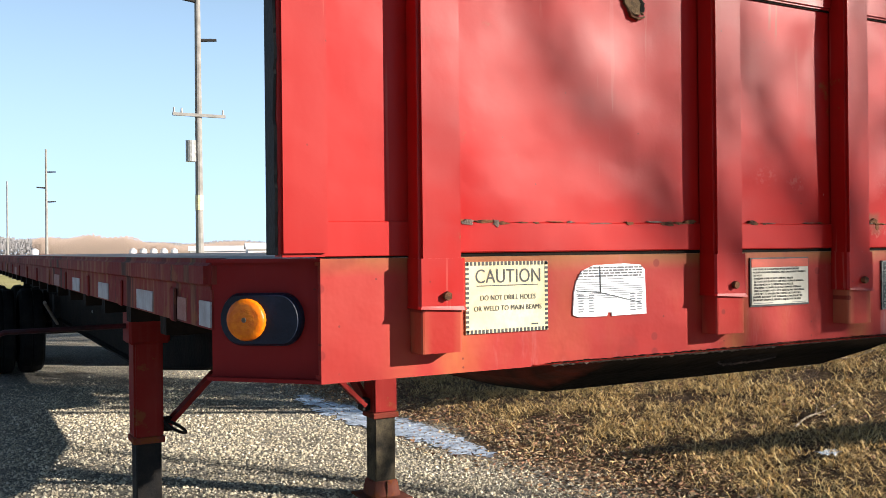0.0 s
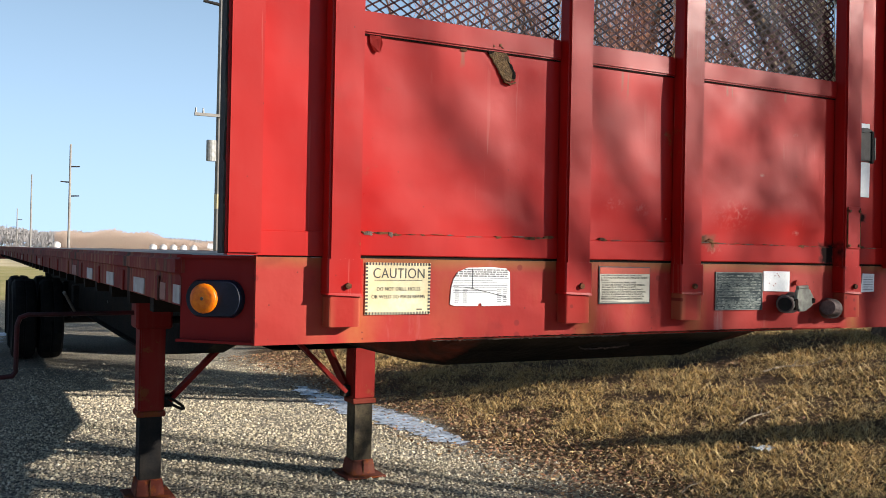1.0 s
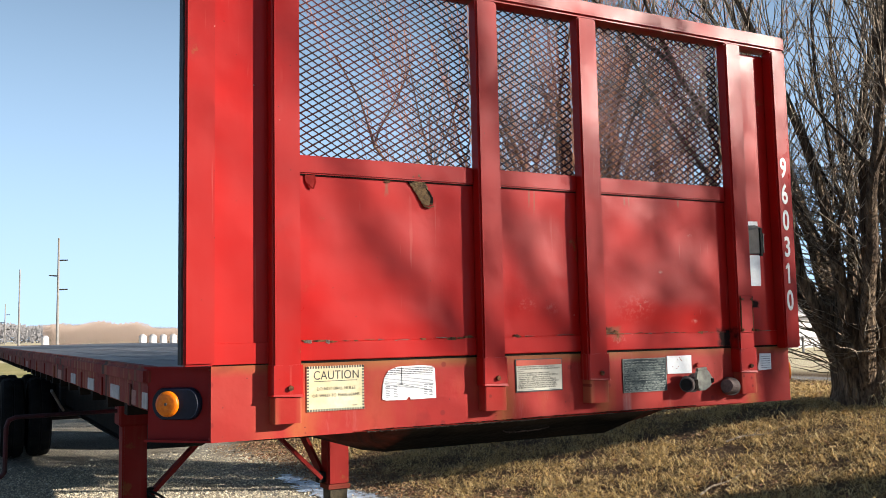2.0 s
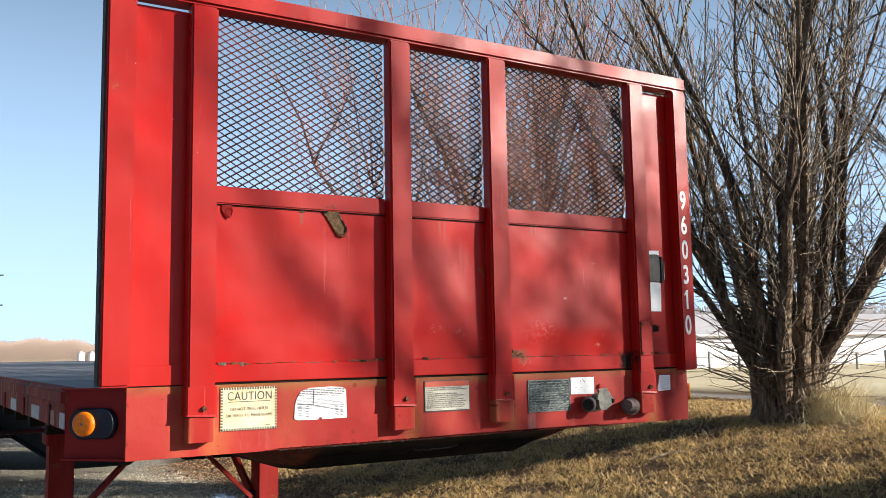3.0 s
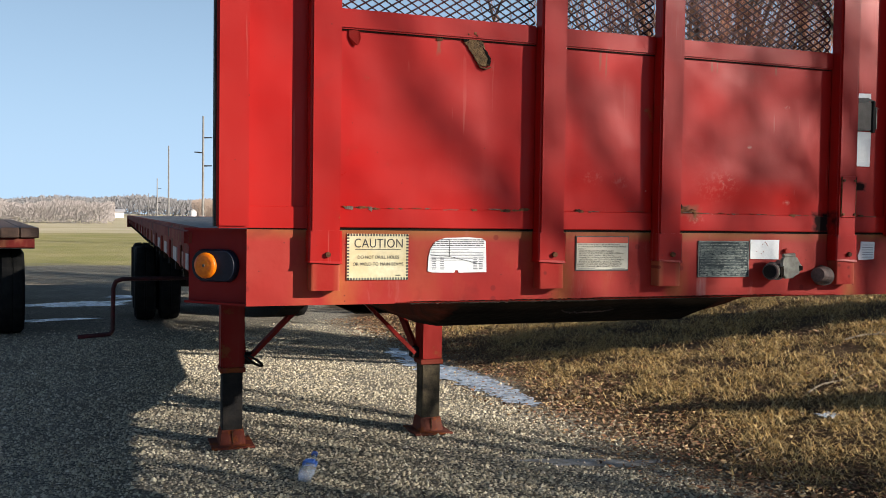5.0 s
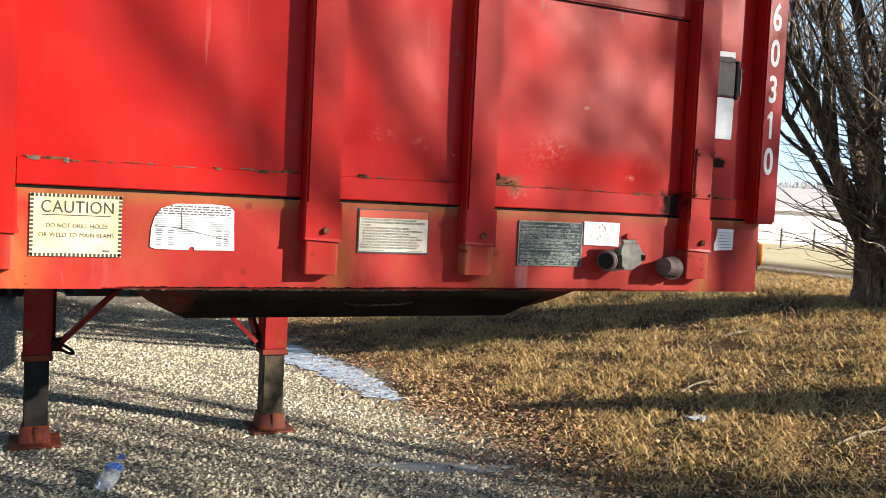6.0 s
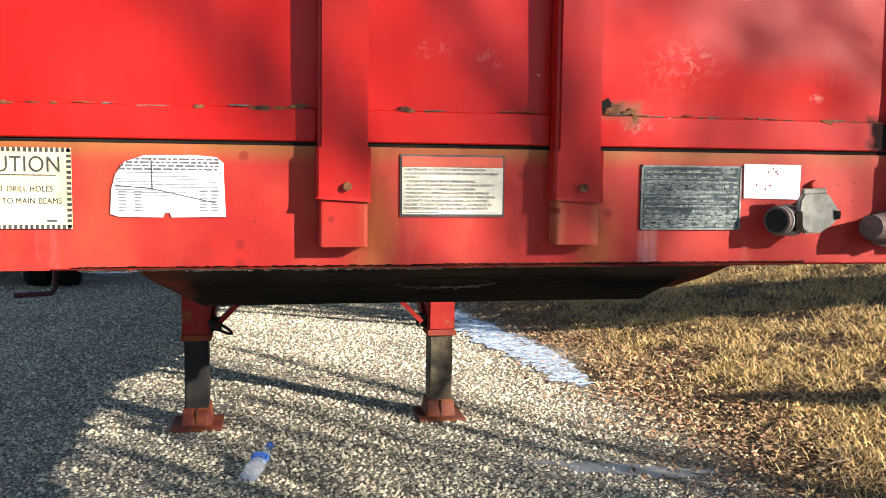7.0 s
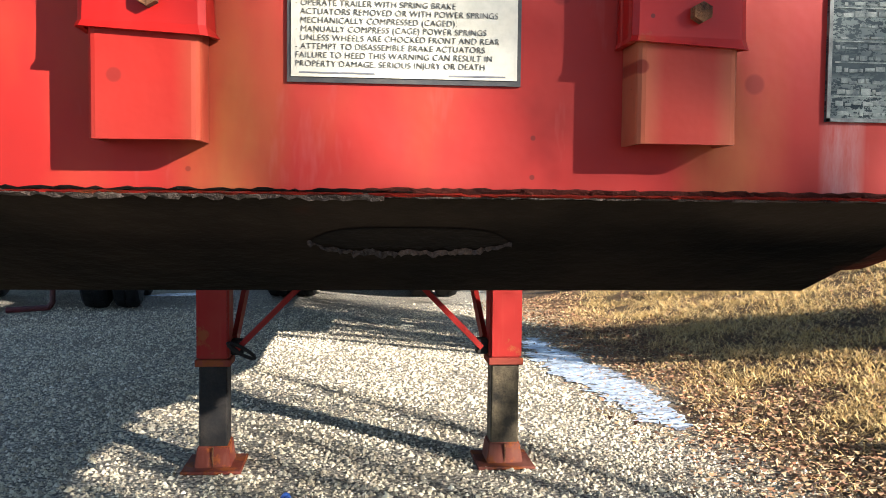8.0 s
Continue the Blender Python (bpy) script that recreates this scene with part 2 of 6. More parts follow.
RAIL = make_rail()
LEG = red_paint("leg_paint", (0.215, 0.010, 0.007), (0.24, 0.042, 0.026), 0.595, 0.6)
COLLAR = red_paint("rusty_collar_paint", (0.16, 0.030, 0.020), (0.22, 0.085, 0.050), 0.53, 0.8, 0.1)
DULL = plain("faded_primer", (0.24, 0.10, 0.085), (0.30, 0.17, 0.145), 26, 0.7, 0, 0.1, 0.2)
REFLECTOR = plain("dirty_reflector", (0.34, 0.34, 0.37), (0.20, 0.18, 0.18), 22, 0.5, 0, 0.05)
# red darkened to stand for grazing light on the cut-off corners
CORNER_SHADED = red_paint("shaded_corner_paint", (0.17, 0.005, 0.005), (0.19, 0.013, 0.012), 0.72, 0.6)
SCREEN = plain("screen_steel", (0.009, 0.007, 0.011), (0.075, 0.008, 0.010), 5, 0.6, 0.0, 0.15, 0.2)
SEAM = plain("seam_rust", (0.032, 0.013, 0.008), (0.19, 0.080, 0.034), 70, 0.9, 0, 0.35, 0.2)
CRUST = plain("curled_steel", (0.05, 0.035, 0.028), (0.19, 0.135, 0.105), 45, 0.85, 0, 0.6)
LIP = plain("lip_rust_stain", (0.035, 0.008, 0.005), (0.11, 0.022, 0.014), 28, 0.85, 0, 0.3, 0.15)
RIM_RUST = plain("torn_rim_steel", (0.010, 0.006, 0.005), (0.085, 0.055, 0.045), 38, 0.9, 0, 0.6)
# black of grease, also put in for shade in gaps, hollows and underside
BLACK = plain("grease_and_shade_black", (0.005, 0.0045, 0.004), (0.016, 0.011, 0.008), 5, 0.85, 0, 0.3, 0.08)


def make_pan():
    """Black grease worn through to red-brown paint at both ends."""
    s = Shader("greasy_pan", 0.9, 0, 0.04)
    axes = s.n.new("ShaderNodeSeparateXYZ")
    s.l.new(s.where, axes.inputs[0])
    ends = s.math("ADD", s.band(axes.outputs["X"], 0.63, 0.55), s.band(axes.outputs["X"], 1.44, 1.56))
    bare = s.band(s.math("ADD", ends, s.noise(9, 5, 0.2, 0.8)), 0.85, 1.35)
    grease = s.mix((0.0022, 0.0022, 0.002), (0.011, 0.008, 0.006), s.noise(6, 5))
    upper = s.math("MULTIPLY", s.band(axes.outputs["Z"], 1.165, 1.19), s.noise(4, 4, 0.3, 0.6))
    grease = s.mix(grease, (0.030, 0.022, 0.016), upper)
    s.colour(s.mix(grease, s.mix((0.10, 0.022, 0.013), (0.05, 0.018, 0.012), s.noise(12, 4)), bare))
    s.bump(s.noise(40, 4), 0.3, 0.004)
    return s.m


PAN = make_pan()
CRANK = plain("dark_crank_paint", (0.020, 0.010, 0.012), (0.085, 0.012, 0.016), 5, 0.6, 0, 0.15, 0.2)
STEEL = plain("bare_steel", (0.045, 0.040, 0.032), (0.11, 0.085, 0.05), 12, 0.6, 0.2)
GREASY = plain("greasy_leg_steel", (0.016, 0.013, 0.009), (0.105, 0.080, 0.046), 11, 0.7, 0.0, 0.15, 0.2)
DARK_STEEL = plain("dark_steel", (0.010, 0.010, 0.011), (0.028, 0.023, 0.019), 12, 0.7, 0.0, 0.15, 0.15)
HOUSING = plain("lamp_housing", (0.005, 0.008, 0.017), (0.012, 0.018, 0.038), 14, 0.5, 0, 0.1, 0.2)
RUBBER = plain("tyre_rubber", (0.006, 0.006, 0.007), (0.015, 0.014, 0.012), 9, 0.85, 0, 0.15, 0.2)
SOCKET = plain("socket_alloy", (0.035, 0.026, 0.025), (0.125, 0.085, 0.075), 22, 0.65, 0.0, 0.15, 0.25)
PALE_ALLOY = plain("pale_alloy", (0.25, 0.245, 0.20), (0.14, 0.125, 0.105), 55, 0.6, 0.1)
HOLDER = plain("holder_steel", (0.050, 0.042, 0.037), (0.080, 0.068, 0.060), 30, 0.6, 0.1)
RIM = plain("wheel_paint", (0.324, 0.324, 0.324), (0.18, 0.1728, 0.1584), 7, 0.5)
WHITE = plain("white_sticker", (0.80, 0.80, 0.80), (0.66, 0.66, 0.66), 30, 0.55, 0, 0.03)
CREAM = plain("cream_sticker", (0.62, 0.55, 0.36), (0.48, 0.38, 0.19), 12, 0.55, 0, 0.03)
PALE = plain("pale_sticker", (0.52, 0.485, 0.40), (0.45, 0.41, 0.32), 14, 0.55, 0, 0.03)
HEADING = plain("red_heading", (0.46, 0.055, 0.020), (0.38, 0.05, 0.022), 30, 0.6, 0, 0.03)
INK = plain("ink", (0.02, 0.02, 0.022), (0.05, 0.045, 0.04), 60, 0.6, 0, 0.02)
DIM_INK = plain("dim_ink", (0.055, 0.05, 0.055), (0.13, 0.12, 0.12), 90, 0.6, 0, 0.02)
GREY_INK = plain("grey_ink", (0.10, 0.10, 0.115), (0.20, 0.20, 0.21), 80, 0.6, 0, 0.02)
NUMBER = plain("white_lettering", (0.74, 0.73, 0.71), (0.5, 0.44, 0.42), 50, 0.5, 0, 0.03)


def worn_plate():
    """Dark printed plate rubbed down to pale metal in short level strokes."""
    s = Shader("worn_plate", 0.75, 0, 0.15)
    rub = s.noise(1.0, 3, 0.47, 0.51, s.squeeze(90, 1, 190), 0.85)
    patch_ = s.noise(1.0, 3, 0.40, 0.56, s.squeeze(9, 1, 34))
    dark = s.mix((0.014, 0.021, 0.026), (0.045, 0.058, 0.062), s.noise(30, 3))
    pale = s.mix((0.08, 0.095, 0.095), (0.17, 0.19, 0.175), s.noise(24, 3))
    c = s.mix(dark, pale, s.math("MULTIPLY", rub, s.band(patch_, 0, 1, 0.12, 1.0)))
    s.colour(c)
    return s.m


PLATE = worn_plate()
PLATE_PRINT = plain("plate_bare_strokes", (0.06, 0.075, 0.075), (0.24, 0.26, 0.23), 130, 0.65, 0.1)
PLATE_WORN = plain("plate_bare_patch", (0.20, 0.21, 0.19), (0.05, 0.05, 0.05), 60, 0.6, 0.1)
PLY = plain("torn_plywood", (0.22, 0.13, 0.055), (0.055, 0.030, 0.014), 70, 0.9, 0, 0.8)


def make_amber():
    s = Shader("amber_lens", 0.4, 0, 0.25)
    s.colour(s.mix((0.62, 0.155, 0.002), (0.52, 0.10, 0.001), s.noise(90, 2)))
    s.bump(s.noise(160, 2), 0.15, 0.002)
    return s.m


def make_wood(name, a, b, along="y"):
    s = Shader(name, 0.7)
    stretched = s.squeeze(30, 1.2, 30) if along == "y" else s.squeeze(1.2, 30, 30)
    grain = s.noise(1.0, 5, 0.3, 0.7, stretched)
    c = s.mix(s.mix(a, b, grain), tuple(0.55 * v for v in a), s.math("MULTIPLY", s.chance(), 0.7))
    s.colour(c).bump(grain, 0.3, 0.004)
    return s.m


def make_bark(name, a, b):
    s = Shader(name, 0.9, 0, 0.2)
    ridge = s.noise(34, 4, 0.38, 0.66, s.squeeze(1, 1, 0.16), 0.65)
    s.colour(s.mix(s.mix(a, b, s.noise(3.5, 5)), tuple(0.35 * v for v in a), ridge))
    s.bump(s.math("SUBTRACT", 1.0, ridge), 1.0, 0.03)
    return s.m


def make_speckle(name, tones, rough=0.9, by_piece=True):
    s = Shader(name, rough)
    pick = s.island() if by_piece else s.noise(60, 2, 0.2, 0.8)
    r = s.n.new("ShaderNodeValToRGB")
    r.color_ramp.interpolation = "LINEAR"
    while len(r.color_ramp.elements) < len(tones):
        r.color_ramp.elements.new(0.5)
    for i, (e, t) in enumerate(zip(r.color_ramp.elements, tones)):
        e.position, e.color = i / (len(tones) - 1), (*t, 1)
    s.l.new(pick, r.inputs["Fac"])
    s.colour(s.mix(r.outputs["Color"], (0.12, 0.10, 0.08), s.math("MULTIPLY", s.noise(40, 3), 0.25)))
    return s.m


AMBER = make_amber()
DECK = make_wood("deck_board", (0.108, 0.1044, 0.108), (0.1872, 0.1872, 0.2016))
OLD_DECK = make_wood("rotten_deck_board", (0.0648, 0.0324, 0.0216), (0.1152, 0.0612, 0.036))
BARK = make_bark("willow_bark", (0.10, 0.064, 0.043), (0.27, 0.19, 0.125))
LIMB = make_bark("willow_limb_bark", (0.070, 0.047, 0.033), (0.17, 0.12, 0.082))
TWIG = make_bark("willow_twig_bark", (0.22, 0.165, 0.12), (0.52, 0.42, 0.31))
RED_TWIG = make_bark("red_twig_bark", (0.36, 0.145, 0.085), (0.52, 0.26, 0.17))
RED_BARK = make_bark("red_shrub_bark", (0.19, 0.085, 0.048), (0.30, 0.155, 0.09))
STONE = make_speckle("gravel_stone", [(0.22, 0.176, 0.118), (0.49, 0.42, 0.29), (0.60, 0.53, 0.385), (0.37, 0.305, 0.21), (0.73, 0.655, 0.505)])
LEAF = make_speckle("dead_leaf", [(0.13, 0.048, 0.024), (0.23, 0.112, 0.050), (0.17, 0.062, 0.028), (0.46, 0.32, 0.16), (0.05, 0.024, 0.015), (0.31, 0.19, 0.088)])
PALE_STRAW = make_speckle("tall_dead_grass", [(0.62, 0.50, 0.27), (0.74, 0.63, 0.38), (0.52, 0.40, 0.20), (0.80, 0.70, 0.46)])
STRAW = make_speckle("winter_grass", [(0.58, 0.355, 0.114), (0.77, 0.515, 0.195), (0.44, 0.26, 0.080), (0.82, 0.62, 0.295), (0.26, 0.146, 0.048)])
POLE = plain("pole_wood", (0.1728, 0.1584, 0.144), (0.2592, 0.2448, 0.2304), 3, 0.9)
FAR_WHITE = plain("barn_white_metal", (0.72, 0.70, 0.70), (0.62, 0.58, 0.58), 0.5, 0.6)
FAR_ROOF = plain("barn_roof_metal", (0.396, 0.3744, 0.3744), (0.4752, 0.4464, 0.4464), 0.4, 0.5)
# distance haze is mixed into the brush, thicket and woods colours
BRUSH = make_speckle("far_brush", [(0.33, 0.245, 0.20), (0.345, 0.26, 0.21), (0.335, 0.25, 0.21), (0.36, 0.275, 0.225)])
THICKET = make_speckle("grey_brown_thicket", [(0.29, 0.255, 0.245), (0.31, 0.27, 0.255), (0.30, 0.26, 0.245), (0.32, 0.285, 0.27)])
WOODS = make_speckle("far_woods", [(0.185, 0.180, 0.190), (0.205, 0.197, 0.205), (0.195, 0.187, 0.195), (0.215, 0.207, 0.212)])


def make_ground():
    """Gravel lot with a leaf-strewn verge on +x and winter fields beyond."""
    s = Shader("ground", 0.95, 0, 0.2)
    axes = s.n.new("ShaderNodeSeparateXYZ")
    s.l.new(s.where, axes.inputs[0])
    x, y = axes.outputs["X"], axes.outputs["Y"]
    v = s.n.new("ShaderNodeTexVoronoi")
    v.inputs["Scale"].default_value = 55
    s.l.new(s.where, v.inputs["Vector"])
    pebble = s.mix((0.24, 0.21, 0.165), (0.50, 0.45, 0.355), s.band(v.outputs["Color"], 0.1, 0.9))
    pebble = s.mix(pebble, (0.10, 0.09, 0.08), s.band(v.outputs["Distance"], 0.35, 0.75))
    pebble = s.mix(pebble, (0.20, 0.170, 0.130), s.noise(1.4, 5, 0.42, 0.75))
    turf = s.mix((0.075, 0.045, 0.022), (0.150, 0.095, 0.040), s.noise(1.6, 6))
    turf = s.mix(turf, (0.060, 0.034, 0.020), s.noise(18, 6, 0.42, 0.62, rough=0.7))
    turf = s.mix(turf, (0.150, 0.110, 0.045), s.noise(0.7, 4, 0.55, 0.85))
    wander = s.noise(1.1, 5, 0.2, 0.8)
    edge = s.math("ADD", x, s.math("MULTIPLY", wander, 0.9))
    verge = s.band(edge, 3.15, 3.5)
    field = s.mix((0.27, 0.25, 0.085), (0.37, 0.31, 0.14), s.noise(0.3, 4))
    dry = s.mix((0.56, 0.48, 0.32), (0.46, 0.38, 0.235), s.noise(0.10, 4))
    far = s.band(s.math("ADD", y, s.math("MULTIPLY", s.noise(0.25, 3), 4)), 26.0, 27.5)
    farther = s.band(s.math("ADD", y, s.math("MULTIPLY", s.noise(0.2, 3), 6)), 68.0, 72.0)
    c = s.mix(pebble, turf, verge)
    c = s.mix(c, s.mix(field, dry, farther), far)
    lane = s.band(s.math("ABSOLUTE", s.math("SUBTRACT", x, 17.5), 0), 2.6, 1.9)
    c = s.mix(c, (0.204, 0.1836, 0.1632), s.math("MULTIPLY", lane, s.band(y, 27, 25)))
    beyond = s.band(x, 20.5, 23.0)
    c = s.mix(c, dry, beyond)
    s.colour(c)
    s.bump(s.math("ADD", s.math("MULTIPLY", v.outputs["Distance"], -0.8), s.noise(50, 3)), 0.8, 0.015)
    return s.m


GROUND = make_ground()


def make_ice():
    s = Shader("ice", 0.3, 0, 0.5)
    c = s.mix((0.44, 0.50, 0.60), (0.25, 0.28, 0.33), s.noise(5, 6, 0.42, 0.62, s.squeeze(1, 2.2, 1)))
    c = s.mix(c, (0.16, 0.13, 0.10), s.noise(11, 6, 0.57, 0.63, s.squeeze(1, 2.5, 1), 0.7))
    s.colour(c)
    s.gloss(s.band(s.noise(6, 4), 0, 1, 0.15, 0.6))
    s.bump(s.noise(22, 5), 0.5, 0.012)
    return s.m


def make_clear():
    s = Shader("clear_plastic", 0.12)
    s.b.inputs["Transmission Weight"].default_value = 0.75
    s.colour((0.86, 0.90, 0.94)).bump(s.noise(40, 3), 0.6, 0.006)
    return s.m


ICE, CLEAR = make_ice(), make_clear()
SLUSH = plain("slush", (0.20, 0.19, 0.175), (0.33, 0.33, 0.33), 12, 0.5, 0, 0.5)
BLUE = plain("blue_label", (0.03, 0.10, 0.45), (0.10, 0.22, 0.60), 30, 0.4)


# ---------------------------------------------------------------- building helpers
def part(name, bm, material, parent=None, label="", smooth=False):
    data = bpy.data.meshes.new(name)
    bmesh.ops.recalc_face_normals(bm, faces=bm.faces)
    bm.to_mesh(data)
    bm.free()
    data.materials.append(material)
    if smooth:
        data.polygons.foreach_set("use_smooth", [True] * len(data.polygons))
    ob = new(name, data)
    ob.parent = parent
    return tagged(ob, label)


def raw(name, verts, faces, material, parent=None, label=""):
    data = bpy.data.meshes.new(name)
    data.from_pydata(verts, [], faces)
    data.materials.append(material)
    ob = new(name, data)
    ob.parent = parent
    return tagged(ob, label)


def thing(name, at, label, category, group="", kind=""):
    ob = new(name)
    ob.location = at
    ob.empty_display_size = 0.1
    return tagged(ob, label, category, group, kind)


def brick(bm, x0, x1, y0, y1, z0, z1, bevel=0.0, seg=1):
    """An upright box between the given planes, added to bm."""
    made = bmesh.ops.create_cube(bm, size=1, matrix=Matrix.Translation(((x0 + x1) / 2, (y0 + y1) / 2, (z0 + z1) / 2)) @ Matrix.Diagonal((x1 - x0, y1 - y0, z1 - z0, 1)))["verts"]
    if bevel:
        edges = {e for v in made for e in v.link_edges}
        bmesh.ops.bevel(bm, geom=list(edges), offset=bevel, segments=seg, affect="EDGES", clamp_overlap=True)
    return bm


def block(*args, **kw):
    return brick(bmesh.new(), *args, **kw)


def rod(bm, a, b, r, r2=None, sides=12):
    """A round bar from a to b, added to bm."""
    a, b = Vector(a), Vector(b)
    turn = (b - a).to_track_quat("Z", "Y").to_matrix().to_4x4()
    bmesh.ops.create_cone(bm, cap_ends=True, segments=sides, radius1=r, radius2=r if r2 is None else r2, depth=(b - a).length, matrix=Matrix.Translation((a + b) / 2) @ turn)
    return bm


def bar(bm, a, b, w, h):
    """A flat bar w wide and h deep from a to b, added to bm."""
    a, b = Vector(a), Vector(b)
    turn = (b - a).to_track_quat("Z", "Y").to_matrix().to_4x4()
    bmesh.ops.create_cube(bm, size=1, matrix=Matrix.Translation((a + b) / 2) @ turn @ Matrix.Diagonal((w, h, (b - a).length, 1)))
    return bm


def prism(points, y0, y1, bm=None):
    """An outline of (x, z) drawn out from y0 to y1."""
    bm = bm or bmesh.new()
    front = [bm.verts.new((x, y0, z)) for x, z in points]
    back = [bm.verts.new((x, y1, z)) for x, z in points]
    bm.faces.new(front)
    bm.faces.new(back[::-1])
    for i in range(len(points)):
        j = (i + 1) % len(points)
        bm.faces.new((front[i], back[i], back[j], front[j]))
    return bm


def pipe(bm, path, r, sides=8):
    for a, b in zip(path, path[1:]):
        rod(bm, a, b, r, sides=sides)
    for p in path[1:-1]:
        bmesh.ops.create_icosphere(bm, subdivisions=2, radius=r, matrix=Matrix.Translation(p))
    return bm


def lettering(name, text, size, m, material, parent, wide=1.0, label="", bold=-0.018, span=0):
    """Text as a thin mesh; m puts its left bottom corner. span: its width in metres, instead of wide."""
    curve = bpy.data.curves.new(name, "FONT")
    curve.body, curve.size, curve.extrude = text, size, 0.0004
    curve.space_character, curve.offset = 1.06, bold * size
    ghost = bpy.data.objects.new(name, curve)
    scene.collection.objects.link(ghost)
    data = bpy.data.meshes.new_from_object(ghost.evaluated_get(bpy.context.evaluated_depsgraph_get()))
    scene.collection.objects.unlink(ghost)
    bpy.data.objects.remove(ghost)
    if span:
        reach = [v.co.x for v in data.vertices]
        wide = span / (max(reach) - min(reach))
    data.transform(m @ Matrix.Diagonal((wide, 1, 1, 1)))
    data.materials.clear()
    data.materials.append(material)
    ob = new(name, data)
    ob.parent = parent
    return tagged(ob, label)


def smoothstep(a, b, v):
    v = np.clip((v - a) / (b - a), 0, 1)
    return v * v * (3 - 2 * v)


def height(x, y):
    """The ground: level gravel, a low bank on +x that falls again behind the willow."""
    x, y = np.asarray(x, float), np.asarray(y, float)
    rise = 0.245 * (np.logaddexp(0, (x - 3.05) * 6) - np.logaddexp(0, (x - 6.35) * 3.0) * 2) / 6
    fall = 0.72 * smoothstep(8.2, 14.0, x)
    rough = 0.012 * np.sin(1.7 * x + 0.6 * y) * np.sin(1.1 * y - 0.4 * x) + 0.006 * np.sin(5.1 * x + 1.3) * np.sin(4.3 * y)
    near = 1 - smoothstep(20, 40, np.hypot(x, y))
    return (rise - fall) + rough * near * smoothstep(2.2, 4.0, x)


SIDE = pose(0, 0, 0, 90, 0, 0)  # text that faces -y


def on_face(x, z, y=-0.0035):
    return Matrix.Translation((x, y, z)) @ SIDE


# ---------------------------------------------------------------- ground
def build_ground():
    xs = np.unique(np.concatenate([np.linspace(-6, 12, 121), np.linspace(12, 40, 40), np.geomspace(40, 3000, 24), -np.geomspace(6, 3000, 40)]))
    ys = np.unique(np.concatenate([np.linspace(-5, 14, 128), np.linspace(14, 60, 50), np.geomspace(60, 3000, 24), -np.geomspace(5, 3000, 30)]))
    gx, gy = np.meshgrid(xs, ys, indexing="ij")
    verts = np.stack([gx, gy, height(gx, gy)], -1).reshape(-1, 3)
    i, j = np.meshgrid(np.arange(len(xs) - 1), np.arange(len(ys) - 1), indexing="ij")
    a = (i * len(ys) + j).ravel()
    faces = np.stack([a, a + len(ys), a + len(ys) + 1, a + 1], -1)
    ob = raw("ground", verts.tolist(), faces.tolist(), GROUND)
    ob.data.polygons.foreach_set("use_smooth", [True] * len(ob.data.polygons))
    return tagged(ob, "pale gravel lot with a leaf-strewn grass bank and winter fields", "ground", kind="structure")


build_ground()


# ---------------------------------------------------------------- flatbed trailer
LEFT, RIGHT = -0.144, 2.290     # outer sides
BEAM_L, BEAM_R = 0.0, 2.146     # flat front of the beam
TOP, BOTTOM = 1.404, 1.205      # of the front beam
trailer = thing("flatbed_trailer", (0, 0, 0), "red steel flatbed trailer with headboard parked on its landing legs", "trailer")


